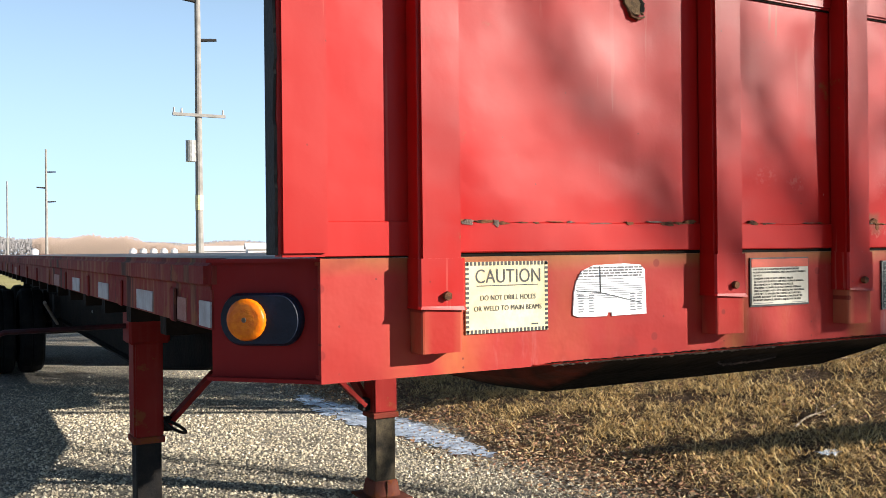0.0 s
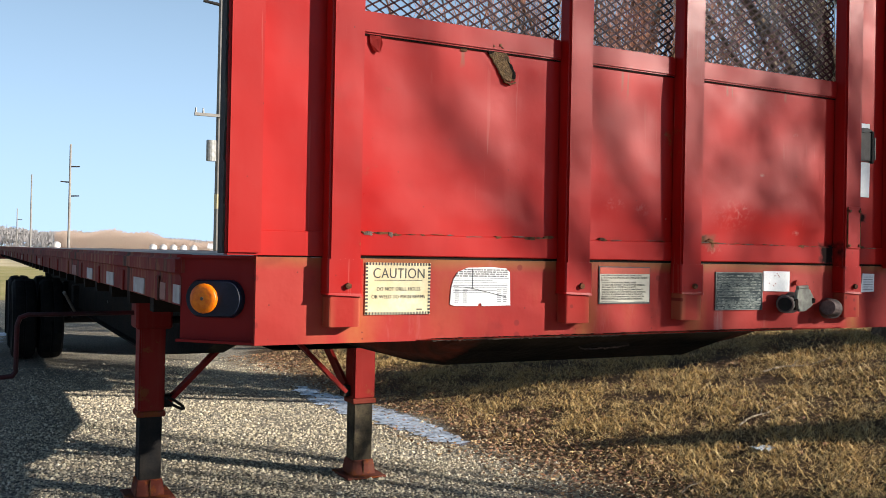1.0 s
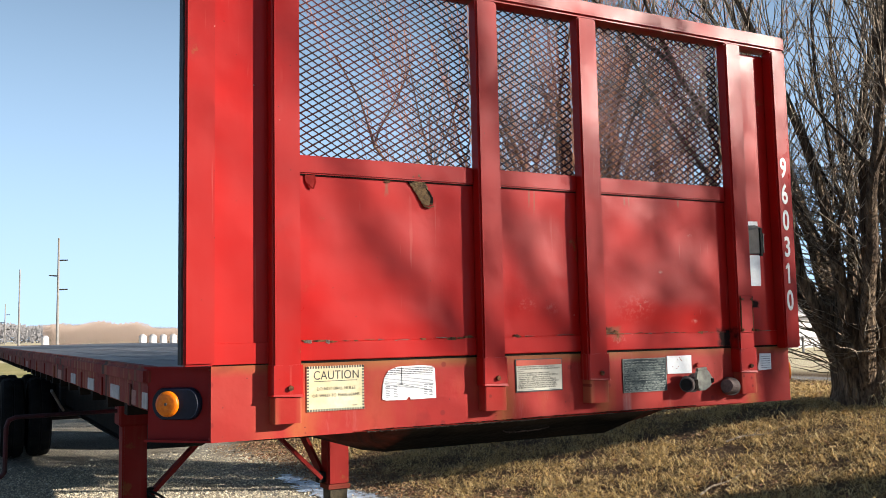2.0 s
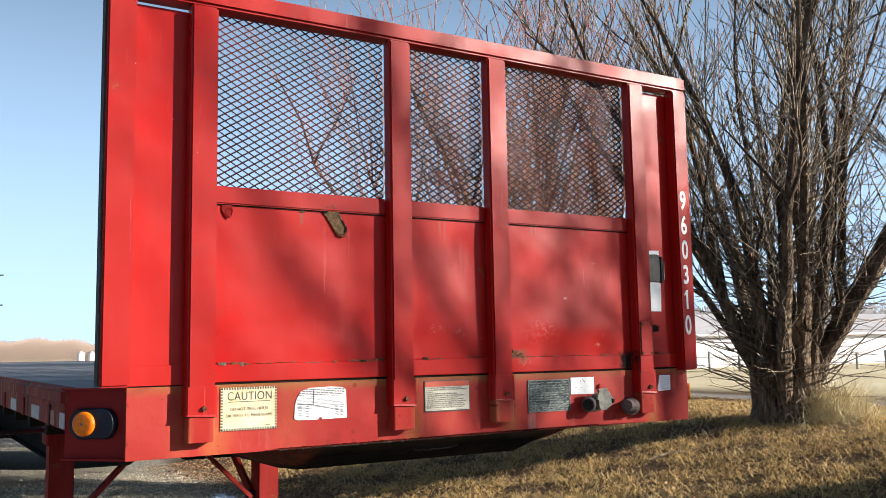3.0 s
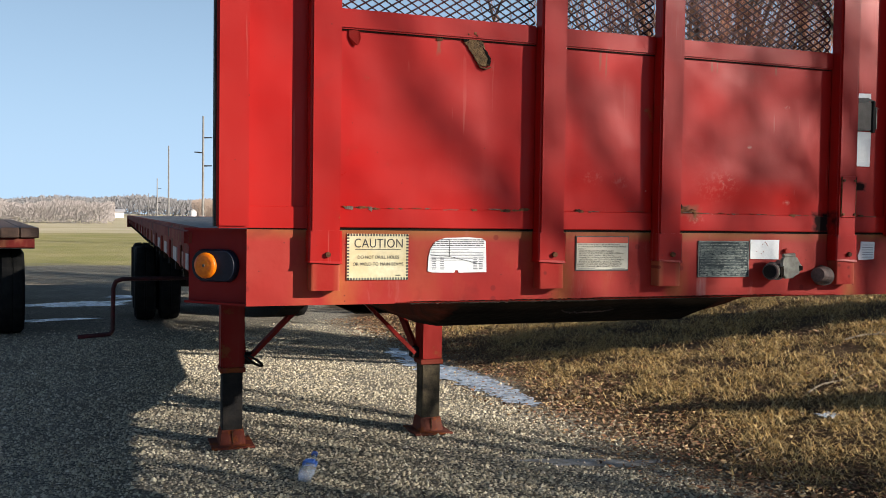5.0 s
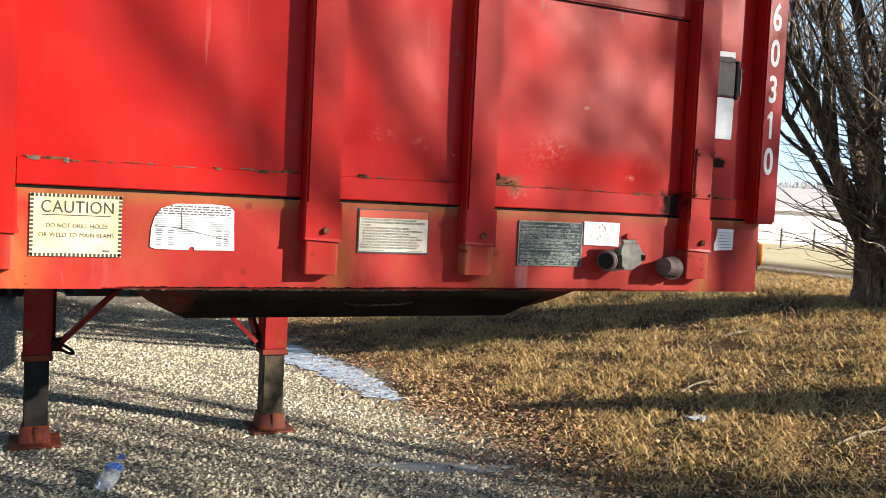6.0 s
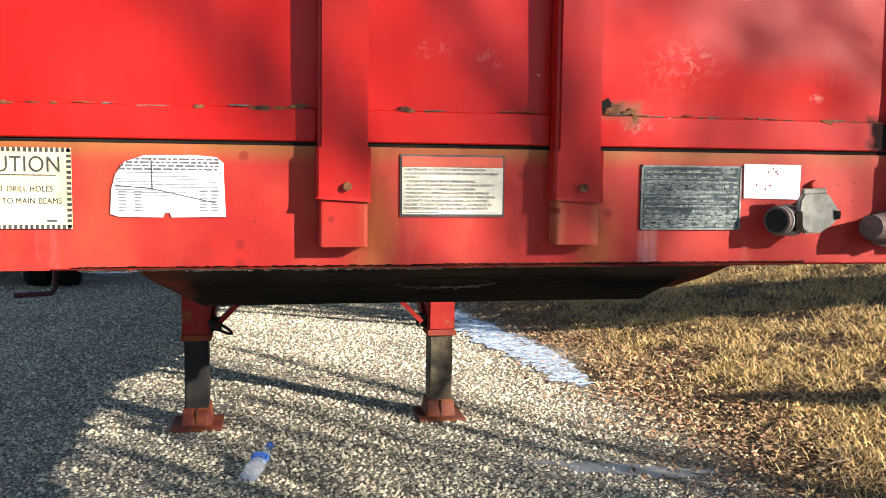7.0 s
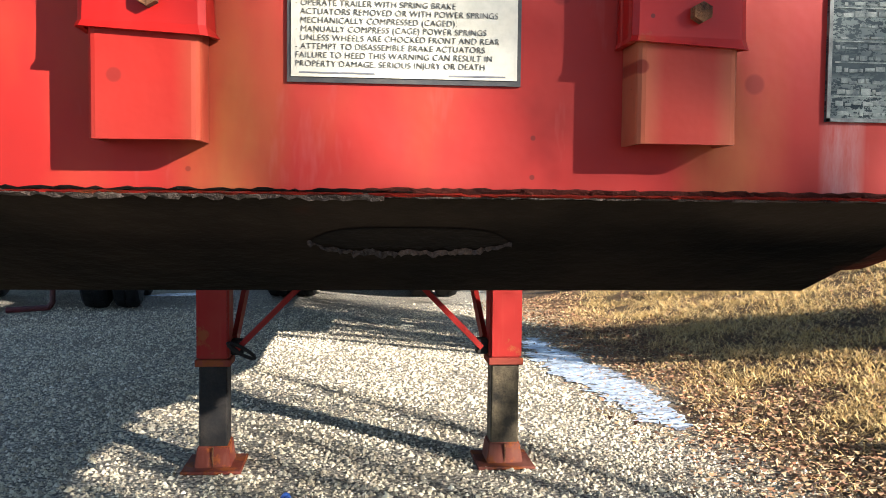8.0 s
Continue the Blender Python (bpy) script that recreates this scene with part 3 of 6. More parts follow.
def build_beam():
    # channel section, open to the back
    prof = ((0.0, BOTTOM), (0.12, BOTTOM), (0.12, BOTTOM + 0.012), (0.012, BOTTOM + 0.012), (0.012, TOP - 0.012), (0.17, TOP - 0.012), (0.17, TOP - 0.001), (0.0, TOP - 0.001))
    bm = bmesh.new()
    ends = [[bm.verts.new((x, y, z)) for y, z in prof] for x in (BEAM_L, BEAM_R)]
    for e in ends:
        bm.faces.new(e)
    for i in range(len(prof)):
        j = (i + 1) % len(prof)
        bm.faces.new((ends[0][i], ends[0][j], ends[1][j], ends[1][i]))
    part("front_beam", bm, BEAM_PAINT, trailer, "scratched red painted steel front beam")
    # solid black strip fills the gap in place of its shade
    part("sill_gap_shade", block(BEAM_L + 0.004, BEAM_R - 0.004, 0.003, 0.030, TOP - 0.0005, TOP + 0.008), BLACK, trailer, "black strip for the shade in the gap under the headboard")
    # ragged lower lip: torn, curled layers of rusty steel and paint
    rng = random.Random(4)

    def ragged(name, x0, x1, z0, z1, rough0, rough1, proud, material, label, gap=0.0):
        bm = bmesh.new()
        x, last = x0, None
        while x < x1:
            if rng.random() < gap:
                last = None
                x += rng.uniform(0.01, 0.05)
            row = [bm.verts.new(p) for p in ((x, -0.0012, z1 + rng.uniform(-1, 1) * rough1), (x, -proud - rng.uniform(0, 0.0035), (z0 + z1) / 2 + rng.uniform(-1, 1) * rough1 * 0.5), (x + rng.uniform(-0.002, 0.002), -0.0016 + rng.uniform(-0.003, 0.001), z0 + rng.uniform(-1, 1) * rough0))]
            if last:
                for i in range(2):
                    bm.faces.new((last[i], last[i + 1], row[i + 1], row[i]))
            last = row
            x += rng.uniform(0.0025, 0.009)
        bmesh.ops.solidify(bm, geom=bm.faces[:], thickness=0.001)
        part(name, bm, material, trailer, label)

    ragged("lower_lip", 0.44, 1.02, BOTTOM - 0.0022, BOTTOM + 0.0030, 0.0018, 0.0010, 0.0030, CRUST, "curled rusty lower edge")
    ragged("lip_rust", 1.02, 1.66, BOTTOM - 0.0008, BOTTOM + 0.0012, 0.0006, 0.0005, 0.0016, CRUST, "thin rusty lower edge")
    ragged("lip_crack", 0.43, 1.04, BOTTOM + 0.0034, BOTTOM + 0.0054, 0.0005, 0.0013, 0.0012, BLACK, "black crack above the lower edge")
    ragged("lip_stain", 1.00, 1.68, BOTTOM + 0.0030, BOTTOM + 0.0070, 0.0004, 0.0009, 0.0008, LIP, "brown strip above the lower edge")
    ragged("lip_paint", 0.40, 1.90, BOTTOM + 0.0006, BOTTOM + 0.0034, 0.0008, 0.0006, 0.0038, RED_BEAM, "flaking red paint on the lower edge")
    # the corners are cut off at 45 degrees, with a lip all round
    for side, x0, sx in (("left", BEAM_L, -1), ("right", BEAM_R, 1)):
        bm = bmesh.new()
        q = 0.144

        def quad(a, b, c, d):
            bm.faces.new([bm.verts.new(p) for p in (a, b, c, d)])

        n = Vector((sx * 0.707, -0.707, 0))
        a, b = Vector((x0, 0.0, 0)), Vector((x0 + sx * q, q, 0))
        back = -n * 0.018
        for p, r in ((a + back, b + back),):
            for off in (Vector((0, 0, 0)), back * 0.5):
                quad(*(v + off + Vector((0, 0, z)) for v, z in ((p, BOTTOM), (r, BOTTOM), (r, TOP), (p, TOP))))
        for z0, z1 in ((TOP - 0.006, TOP), (BOTTOM, BOTTOM + 0.006)):
            base = [a, b, b + back * 2, a + back * 2]
            lo, hi = [bm.verts.new(v + Vector((0, 0, z0))) for v in base], [bm.verts.new(v + Vector((0, 0, z1))) for v in base]
            bm.faces.new(lo)
            bm.faces.new(hi)
            for i in range(4):
                bm.faces.new((lo[i], lo[(i + 1) % 4], hi[(i + 1) % 4], hi[i]))
        part("corner_plate", bm, CORNER_SHADED, trailer, "red steel plate across the cut-off corner")
        m = Matrix.Translation((a + b) / 2 + back + Vector((0, 0, 1.306))) @ Matrix.Rotation(radians(-45 if sx < 0 else 45), 4, "Z") @ pose(0, 0, 0, 90)
        # housing: rounded oblong, in its own plane x right, y up, z out
        bm = bmesh.new()
        for k, (grow, z) in enumerate(((1.0, 0.0), (1.0, 0.012), (0.9, 0.020))):
            ring = []
            for s in range(28):
                an = 2 * math.pi * s / 28
                cx = 0.036 * (1 if math.cos(an) >= 0 else -1)
                ring.append(bm.verts.new((cx - 0.006 + 0.036 * grow * math.cos(an), 0.043 * grow * math.sin(an), z)))
            if k:
                for s in range(28):
                    bm.faces.new((last[s], last[(s + 1) % 28], ring[(s + 1) % 28], ring[s]))
            last = ring
        bm.faces.new(last)
        bm.transform(m)
        housing = part("marker_lamp", bm, HOUSING, trailer, "black rubber marker lamp housing")
        bm = bmesh.new()
        shift = Matrix.Translation((-0.026 if sx < 0 else 0.026, 0, 0))
        prof = ((0.034, 0.016), (0.034, 0.026), (0.032, 0.030), (0.024, 0.0315), (0.012, 0.032))
        for k, (r, z) in enumerate(prof):
            ring = [bm.verts.new((r * math.cos(2 * math.pi * s / 24), r * math.sin(2 * math.pi * s / 24), z)) for s in range(24)]
            if k:
                for s in range(24):
                    bm.faces.new((last[s], last[(s + 1) % 24], ring[(s + 1) % 24], ring[s]))
            last = ring
        bm.faces.new(last)
        bm.transform(m @ shift)
        part("lens", bm, AMBER, housing, "round amber plastic lens", smooth=True)
        # small disc for the darker spot at the lens centre
        bm = rod(bmesh.new(), (0, 0, 0.0315), (0, 0, 0.0326), 0.0045, 0.004, 12)
        bm.transform(m @ shift)
        part("lens_dark_dot", bm, STEEL, housing)


build_beam()

# headboard
HB_L, HB_R, HB_T = -0.080, 2.166, 2.572
POSTS = ((0.155, 0.235), (0.806, 0.885), (1.196, 1.274), (1.858, 1.935))
SHEET_Y, FRONT_Y = 0.004, -0.042


def channel(x0, x1, z0, z1, y0=FRONT_Y, y1=SHEET_Y + 0.002):
    return block(x0, x1, y0, y1, z0, z1, bevel=0.006, seg=2)


def build_headboard():
    z0, seam, rail0, rail1 = TOP + 0.006, 1.463, 1.932, 1.985
    spans = ((POSTS[0][1], POSTS[1][0]), (POSTS[1][1], POSTS[2][0]), (POSTS[2][1], POSTS[3][0]))
    sheet = part("headboard", block(HB_L, HB_R, SHEET_Y + 0.004, SHEET_Y + 0.010, z0, rail0 + 0.02), RED, trailer, "faded red painted sheet steel headboard")
    for a, b in spans:
        # slightly buckled panel
        bm = bmesh.new()
        bmesh.ops.create_grid(bm, x_segments=26, y_segments=22, size=0.5)
        for v in bm.verts:
            x, z = a + (v.co.x + 0.5) * (b - a), seam + (v.co.y + 0.5) * (rail0 - seam)
            edge = min(v.co.x + 0.5, 0.5 - v.co.x, v.co.y + 0.5, 0.5 - v.co.y)
            dent = noise.noise(Vector((x * 3.1, 7.3, z * 3.1))) * 0.014 * smoothstep(0, 0.25, edge)
            v.co = (x, SHEET_Y - 0.001 + float(dent), z)
        part("panel", bm, RED, sheet, smooth=True)
        part("bottom_strip", block(a, b, SHEET_Y - 0.007, SHEET_Y + 0.004, z0, seam, bevel=0.002), RED, sheet)
        # thin black strip stands for shade in the crack below the rail
        part("rail_gap_shade", block(a, b, SHEET_Y - 0.0045, SHEET_Y + 0.004, rail0 - 0.0035, rail0 - 0.0003), BLACK, sheet, "black strip for the shade in the crack under the rail")
        part("mid_rail", block(a, b, SHEET_Y - 0.012, SHEET_Y + 0.012, rail0, rail1, bevel=0.004, seg=2), RED_POST, sheet)
    # solid strips beside the outer posts, full height
    for a, b in ((HB_L + 0.05, POSTS[0][0] + 0.03), (POSTS[3][1] - 0.03, HB_R - 0.05)):
        part("side_sheet", block(a, b, SHEET_Y, SHEET_Y + 0.006, seam, 2.50), RED, sheet)
        if a > 1:
            part("bottom_strip", block(a, b, SHEET_Y - 0.007, SHEET_Y + 0.004, z0, seam, bevel=0.002), RED, sheet)
        else:
            part("bottom_strip", block(a, b, SHEET_Y - 0.005, SHEET_Y + 0.006, z0 - 0.0035, seam, bevel=0.001), RED, sheet)
    for a, b in POSTS:
        part("post", channel(a, b, 1.345, 2.515), RED_POST, sheet)
    part("end_post", channel(HB_L, HB_L + 0.080, z0 - 0.0035, 2.515), RED_POST, sheet)
    part("end_post", channel(HB_R - 0.076, HB_R, z0 - 0.012, 2.515, FRONT_Y - 0.002), RED_POST, sheet)
    part("top_rail", block(HB_L, HB_R, FRONT_Y - 0.004, SHEET_Y + 0.03, 2.515, HB_T, bevel=0.008, seg=2), RED_POST, sheet)
    # worn dark back edge on the open side
    rng = random.Random(14)
    bm, last, z = bmesh.new(), None, z0
    while z < HB_T:
        front = FRONT_Y + 0.004 + rng.uniform(0, 0.006) + 0.006 * noise.noise(Vector((0, 3, z * 9)))
        row = [bm.verts.new((HB_L - 0.0008, front, z)), bm.verts.new((HB_L - 0.0042, front + 0.003, z)), bm.verts.new((HB_L - 0.0042, SHEET_Y + 0.006, z)), bm.verts.new((HB_L + 0.001, SHEET_Y + 0.006, z))]
        if last:
            for i in range(3):
                bm.faces.new((last[i], last[i + 1], row[i + 1], row[i]))
        last = row
        z += rng.uniform(0.006, 0.022)
    part("edge_angle", bm, DARK_STEEL, sheet, "worn blackened steel edge")
    for a, b in spans:
        screen(a, b, rail1, 2.515, sheet)


def screen(a, b, z0, z1, parent):
    """Expanded metal: rows of zigzag strands that meet at their bends."""
    verts, faces = [], []
    half, rise, w, y0 = 0.0185, 0.0112, 0.0044, SHEET_Y + 0.006
    rows, cols = int((z1 - z0) / rise) + 1, int((b - a) / half) + 1
    for r in range(rows):
        for c in range(cols):
            up = (r + c) % 2
            xa, xb = a + c * half, min(a + (c + 1) * half, b)
            za, zb = z0 + (r + up) * rise, z0 + (r + 1 - up) * rise
            if max(za, zb) > z1 + 0.004 or xb <= xa:
                continue
            k = len(verts)
            for x, z in ((xa, za), (xb, zb)):
                verts += [(x, y0, z - w / 2), (x, y0 + 0.004, z - w / 2 + 0.0012), (x, y0 + 0.004, z + w / 2 + 0.0012), (x, y0, z + w / 2)]
            faces += [(k + i, k + (i + 1) % 4, k + 4 + (i + 1) % 4, k + 4 + i) for i in range(4)]
    raw("mesh_screen", verts, faces, SCREEN, parent, "dark expanded-metal mesh screen")


build_headboard()


def build_post_feet():
    for a, b in POSTS:
        # folded saddle whose lower edge flares out, most at its +x corner
        bm = bmesh.new()
        rows = ((1.4015, 0.0, 0.0), (1.345, 0.0, 0.0), (1.324, 0.0004, 0.003), (1.3195, 0.0022, 0.008))
        rings = []
        for z, flare, corner in rows:
            y = FRONT_Y - 0.003 - flare
            outer = [(a - 0.003 - flare, -0.002), (a - 0.003 - flare, y + 0.004), (a + 0.001 - flare, y), (b - 0.001 + flare, y), (b + 0.004 + flare, y + 0.004), (b + 0.004 + flare + corner * 0.3, -0.002)]
            inner = [(b + 0.001 + flare, -0.002), (b + 0.001 + flare, y + 0.006), (a + flare * 0, y + 0.006), (a - flare * 0, -0.002)]
            rings.append([bm.verts.new((x, q, z - (corner if i in (3, 4) else 0) * 0.55)) for i, (x, q) in enumerate(outer + inner)])
        for r0, r1 in zip(rings, rings[1:]):
            for i in range(10):
                j = (i + 1) % 10
                bm.faces.new((r0[i], r0[j], r1[j], r1[i]))
        bm.faces.new(rings[0])
        bm.faces.new(rings[-1])
        saddle = part("post_foot", bm, RED_POST, trailer)
        bm = bmesh.new()
        mid = (a + b) / 2 + 0.006
        rod(bm, (mid, FRONT_Y - 0.002, 1.340), (mid, FRONT_Y - 0.012, 1.340), 0.0075, sides=6)
        part("bolt", bm, SEAM, saddle)
        # open channel with rounded front corners
        x0, x1, y0, r, wall = a + 0.002, b, FRONT_Y + 0.001, 0.006, 0.004
        def turn_in(cx, cy, k0):
            return [(cx + r * math.cos(k0 + k * math.pi / 6), cy + r * math.sin(k0 + k * math.pi / 6)) for k in range(4)]
        outer = [(x0, -0.001)] + turn_in(x0 + r, y0 + r, math.pi) + turn_in(x1 - r, y0 + r, 1.5 * math.pi) + [(x1, -0.001)]
        inner = [(x1 - wall, -0.001), (x1 - wall, y0 + wall), (x0 + wall, y0 + wall), (x0 + wall, -0.001)]
        bm = bmesh.new()
        low, top = ([bm.verts.new((x, y, z + (0.0015 * math.sin(90 * x) if z < 1.3 else 0))) for x, y in outer + inner] for z in (1.2445, 1.347))
        n = len(low)
        for i in range(n):
            bm.faces.new((low[i], low[(i + 1) % n], top[(i + 1) % n], top[i]))
        bm.faces.new(low)
        bm.faces.new(top)
        part("post_stub", bm, STUB, trailer, "rust-stained steel stub below the post")


build_post_feet()


def outline_plate(points, y0=-0.003, y1=0.0005):
    return prism(points, y0, y1)


def build_labels():
    # caution plate with a broken black border
    x0, x1, z0, z1 = 0.262, 0.433, 1.270, 1.394
    plate = part("caution_label", outline_plate([(x0, z0), (x1, z0), (x1, z1), (x0, z1)]), CREAM, trailer, "cream caution sticker with dashed black border")
    bm = bmesh.new()
    n = 22
    for i in range(n):
        u = x0 + (i + 0.25) * (x1 - x0) / n
        brick(bm, u, u + 0.0042, -0.0038, -0.003, z0, z0 + 0.0065)
        brick(bm, u, u + 0.0042, -0.0038, -0.003, z1 - 0.0065, z1)
    for i in range(15):
        u = z0 + (i + 0.25) * (z1 - z0) / 15
        brick(bm, x0, x0 + 0.0065, -0.0038, -0.003, u, u + 0.0045)
        brick(bm, x1 - 0.0065, x1, -0.0038, -0.003, u, u + 0.0045)
    brick(bm, x0 + 0.022, x1 - 0.022, -0.0038, -0.003, 1.3515, 1.3530)
    brick(bm, x1 - 0.036, x1 - 0.022, -0.0038, -0.003, 1.281, 1.2835)
    tagged(part("border", bm, INK, plate), kind="stuff")
    lettering("caution_word", "CAUTION", 0.0345, on_face(x0 + 0.0190, 1.3572), INK, plate, 1, "", -0.004, 0.134)
    lettering("first_line", "DO NOT DRILL HOLES", 0.0128, on_face(x0 + 0.029, 1.3270), INK, plate, 1, "", -0.008, 0.114)
    lettering("second_line", "OR WELD TO MAIN BEAMS", 0.0128, on_face(x0 + 0.016, 1.3085), INK, plate, 1, "", -0.008, 0.140)

    # white notice with a cut corner and a crack across it
    x0, x1, z0, z1 = 0.489, 0.661, 1.289, 1.386
    torn = part("notice_label", outline_plate([(x0, z0 + 0.004), (x0 + 0.012, z0), (x0 + 0.078, z0 - 0.001), (x0 + 0.081, z0 + 0.006), (x0 + 0.089, z0 + 0.006), (x0 + 0.091, z0 - 0.001), (x1 + 0.002, z0), (x1, z0 + 0.05), (x1 - 0.001, z1 - 0.012), (x1 - 0.012, z1 - 0.003), (x1 - 0.05, z1), (x0 + 0.05, z1 - 0.002), (x0 + 0.022, z1 - 0.012), (x0 + 0.008, z1 - 0.032), (x0 + 0.002, z1 - 0.055)]), WHITE, trailer, "torn white printed notice sticker with cracks")
    bm = bmesh.new()
    rng = random.Random(8)
    dark = bmesh.new()
    for i in range(4):
        u, z = x0 + (0.038, 0.024, 0.016, 0.013)[i], z1 - 0.0085 - i * 0.0052
        while u < x1 - 0.013:
            w = min(rng.uniform(0.004, 0.016), x1 - 0.008 - u)
            brick(dark, u, u + w, -0.0036, -0.003, z, z + 0.0030)
            u += w + 0.0022
    brick(dark, x0 + 0.008, x1 - 0.004, -0.0036, -0.003, z1 - 0.0285, z1 - 0.0275)
    part("print_heading", dark, DIM_INK, torn, "four bold printed lines over a rule")
    for i in range(8):
        z, right = z1 - 0.0345 - i * 0.0042, x1 - (0.052, 0.040, 0.010, 0.008, 0.010, 0.006, 0.040, 0.070)[i]
        brick(bm, x0 + 0.008, right, -0.0036, -0.003, z, z + 0.0012)
    for i in range(7):
        z = z0 + 0.0385 - i * 0.0050
        for u in (x0 + 0.012, x0 + 0.036, x1 - 0.038, x1 - 0.021):
            brick(bm, u, u + rng.uniform(0.010, 0.013), -0.0036, -0.003, z, z + 0.0021)
    tagged(part("print", bm, GREY_INK, torn), kind="stuff")
    bm = bmesh.new()
    bar(bm, (x0 + 0.006, -0.0035, z0 + 0.049), (x0 + 0.062, -0.0035, z0 + 0.044), 0.002, 0.001)
    bar(bm, (x0 + 0.062, -0.0035, z0 + 0.044), (x1 - 0.012, -0.0035, z0 + 0.022), 0.002, 0.001)
    bar(bm, (x0 + 0.063, -0.0035, z0 + 0.044), (x0 + 0.062, -0.0035, z1 - 0.004), 0.002, 0.001)
    part("crack", bm, INK, torn)

    # brake warning, dark frame and red heading
    x0, x1, z0, z1 = 0.942, 1.118, 1.290, 1.392
    warn = part("warning_label", outline_plate([(x0, z0), (x1, z0), (x1, z1), (x0, z1)]), INK, trailer, "cream brake warning sticker in a dark frame")
    part("paper", block(x0 + 0.003, x1 - 0.003, -0.0042, -0.003, z0 + 0.004, z1 - 0.0205), PALE, warn)
    part("heading", block(x0 + 0.003, x1 - 0.003, -0.0044, -0.003, z1 - 0.0200, z1 - 0.003), HEADING, warn)
    lines = ("THIS TRAILER IS EQUIPPED WITH SPRING BRAKE", "ACTUATORS FOR PARKING AND EMERGENCY BRAKES", "DO NOT:", "- OPERATE TRAILER WITH SPRING BRAKE", "  ACTUATORS REMOVED OR WITH POWER SPRINGS", "  MECHANICALLY COMPRESSED (CAGED).", "- MANUALLY COMPRESS (CAGE) POWER SPRINGS", "  UNLESS WHEELS ARE CHOCKED FRONT AND REAR", "- ATTEMPT TO DISASSEMBLE BRAKE ACTUATORS", "FAILURE TO HEED THIS WARNING CAN RESULT IN", "PROPERTY DAMAGE, SERIOUS INJURY OR DEATH")
    lettering("warning_text", "\n".join(lines), 0.0064, on_face(x0 + 0.006, z1 - 0.0265, -0.0047), INK, warn, 0.955, "", -0.026)
    part("maker_line", block(x0 + 0.009, x0 + 0.065, -0.0047, -0.004, z0 + 0.0065, z0 + 0.0076), GREY_INK, warn)
    part("maker_line", block(x1 - 0.055, x1 - 0.012, -0.0047, -0.004, z0 + 0.0060, z0 + 0.0071), GREY_INK, warn)

    # dark data plate, print worn to bars
    x0, x1, z0, z1 = 1.362, 1.550, 1.268, 1.380
    plate = part("data_plate", outline_plate([(x0, z0), (x1, z0), (x1, z1), (x0, z1)]), PLATE, trailer, "dark metal data plate with worn-off print")
    rng = random.Random(21)
    bm = bmesh.new()
    for a, b, c, d in ((x0, x1, z0, z0 + 0.003), (x0, x1, z1 - 0.003, z1), (x0, x0 + 0.003, z0, z1), (x1 - 0.003, x1, z0, z1)):
        brick(bm, a, b, -0.0042, -0.003, c, d)
    part("plate_rim", bm, PLATE_WORN, plate)
    bm = bmesh.new()
    for i in range(12):
        z, u = z1 - 0.0125 - i * 0.0086 + rng.uniform(-0.0006, 0.0006), x0 + rng.uniform(0.005, 0.014)
        while u < x1 - 0.012:
            w, h = rng.uniform(0.002, 0.011), rng.uniform(0.0016, 0.0046)
            if rng.random() < (0.55 if i in (3, 8) else 0.86):
                brick(bm, u, min(u + w, x1 - 0.006), -0.0036, -0.003, z + rng.uniform(-0.0008, 0.0008), z + h)
            u += w + rng.uniform(0.0004, 0.0022)
        if i in (1, 4, 6, 9):
            brick(bm, x0 + 0.006, x1 - rng.uniform(0.012, 0.07), -0.0036, -0.003, z - 0.0022, z - 0.0012)
    tagged(part("print", bm, PLATE_PRINT, plate), kind="stuff")

    blank = part("blank_label", outline_plate([(1.556, 1.324), (1.664, 1.322), (1.665, 1.3835), (1.555, 1.384)]), WHITE, trailer, "blank white sticker with small chips")
    for i in range(7):
        u, w = 1.56 + rng.random() * 0.098, 1.327 + rng.random() * 0.05
        part("chip", block(u, u + 0.003, -0.0034, -0.003, w, w + 0.0035), RED_OLD, blank)
    scrap = part("small_label", outline_plate([(1.986, 1.319), (2.051, 1.322), (2.052, 1.379), (1.996, 1.380), (1.992, 1.352), (1.984, 1.335)]), WHITE, trailer, "torn small white sticker with faint print")
    bm = bmesh.new()
    for i in range(6):
        brick(bm, 2.0, 2.045, -0.0035, -0.003, 1.328 + i * 0.008, 1.3295 + i * 0.008)
    tagged(part("print", bm, GREY_INK, scrap), kind="stuff")

    # papers and box on the narrow upright strip
    y = SHEET_Y
    part("paper_label", outline_plate([(1.945, 1.627), (2.024, 1.627), (2.026, 1.740), (1.945, 1.740)], y - 0.004, y), WHITE, trailer, "white paper label on the headboard strip")
    part("paper_top", outline_plate([(1.945, 1.840), (2.022, 1.842), (2.022, 1.866), (1.945, 1.864)], y - 0.004, y), WHITE, trailer, "strip of white paper label")
    box = part("document_holder", block(1.946, 2.020, y - 0.012, y, 1.743, 1.838, bevel=0.003, seg=2), HOLDER, trailer, "dull grey metal document holder")
    part("holder_lip", block(2.024, 2.036, y - 0.012, y + 0.001, 1.738, 1.842, bevel=0.002), DARK_STEEL, box)
    part("holder_edge", block(2.0365, 2.0395, y - 0.014, y + 0.001, 1.750, 1.822), PALE_ALLOY, box)
    part("clip_mark", outline_plate([(1.955, 1.836), (1.985, 1.834), (2.026, 1.842), (2.000, 1.850), (1.960, 1.848)], y - 0.0145, y), INK, box)

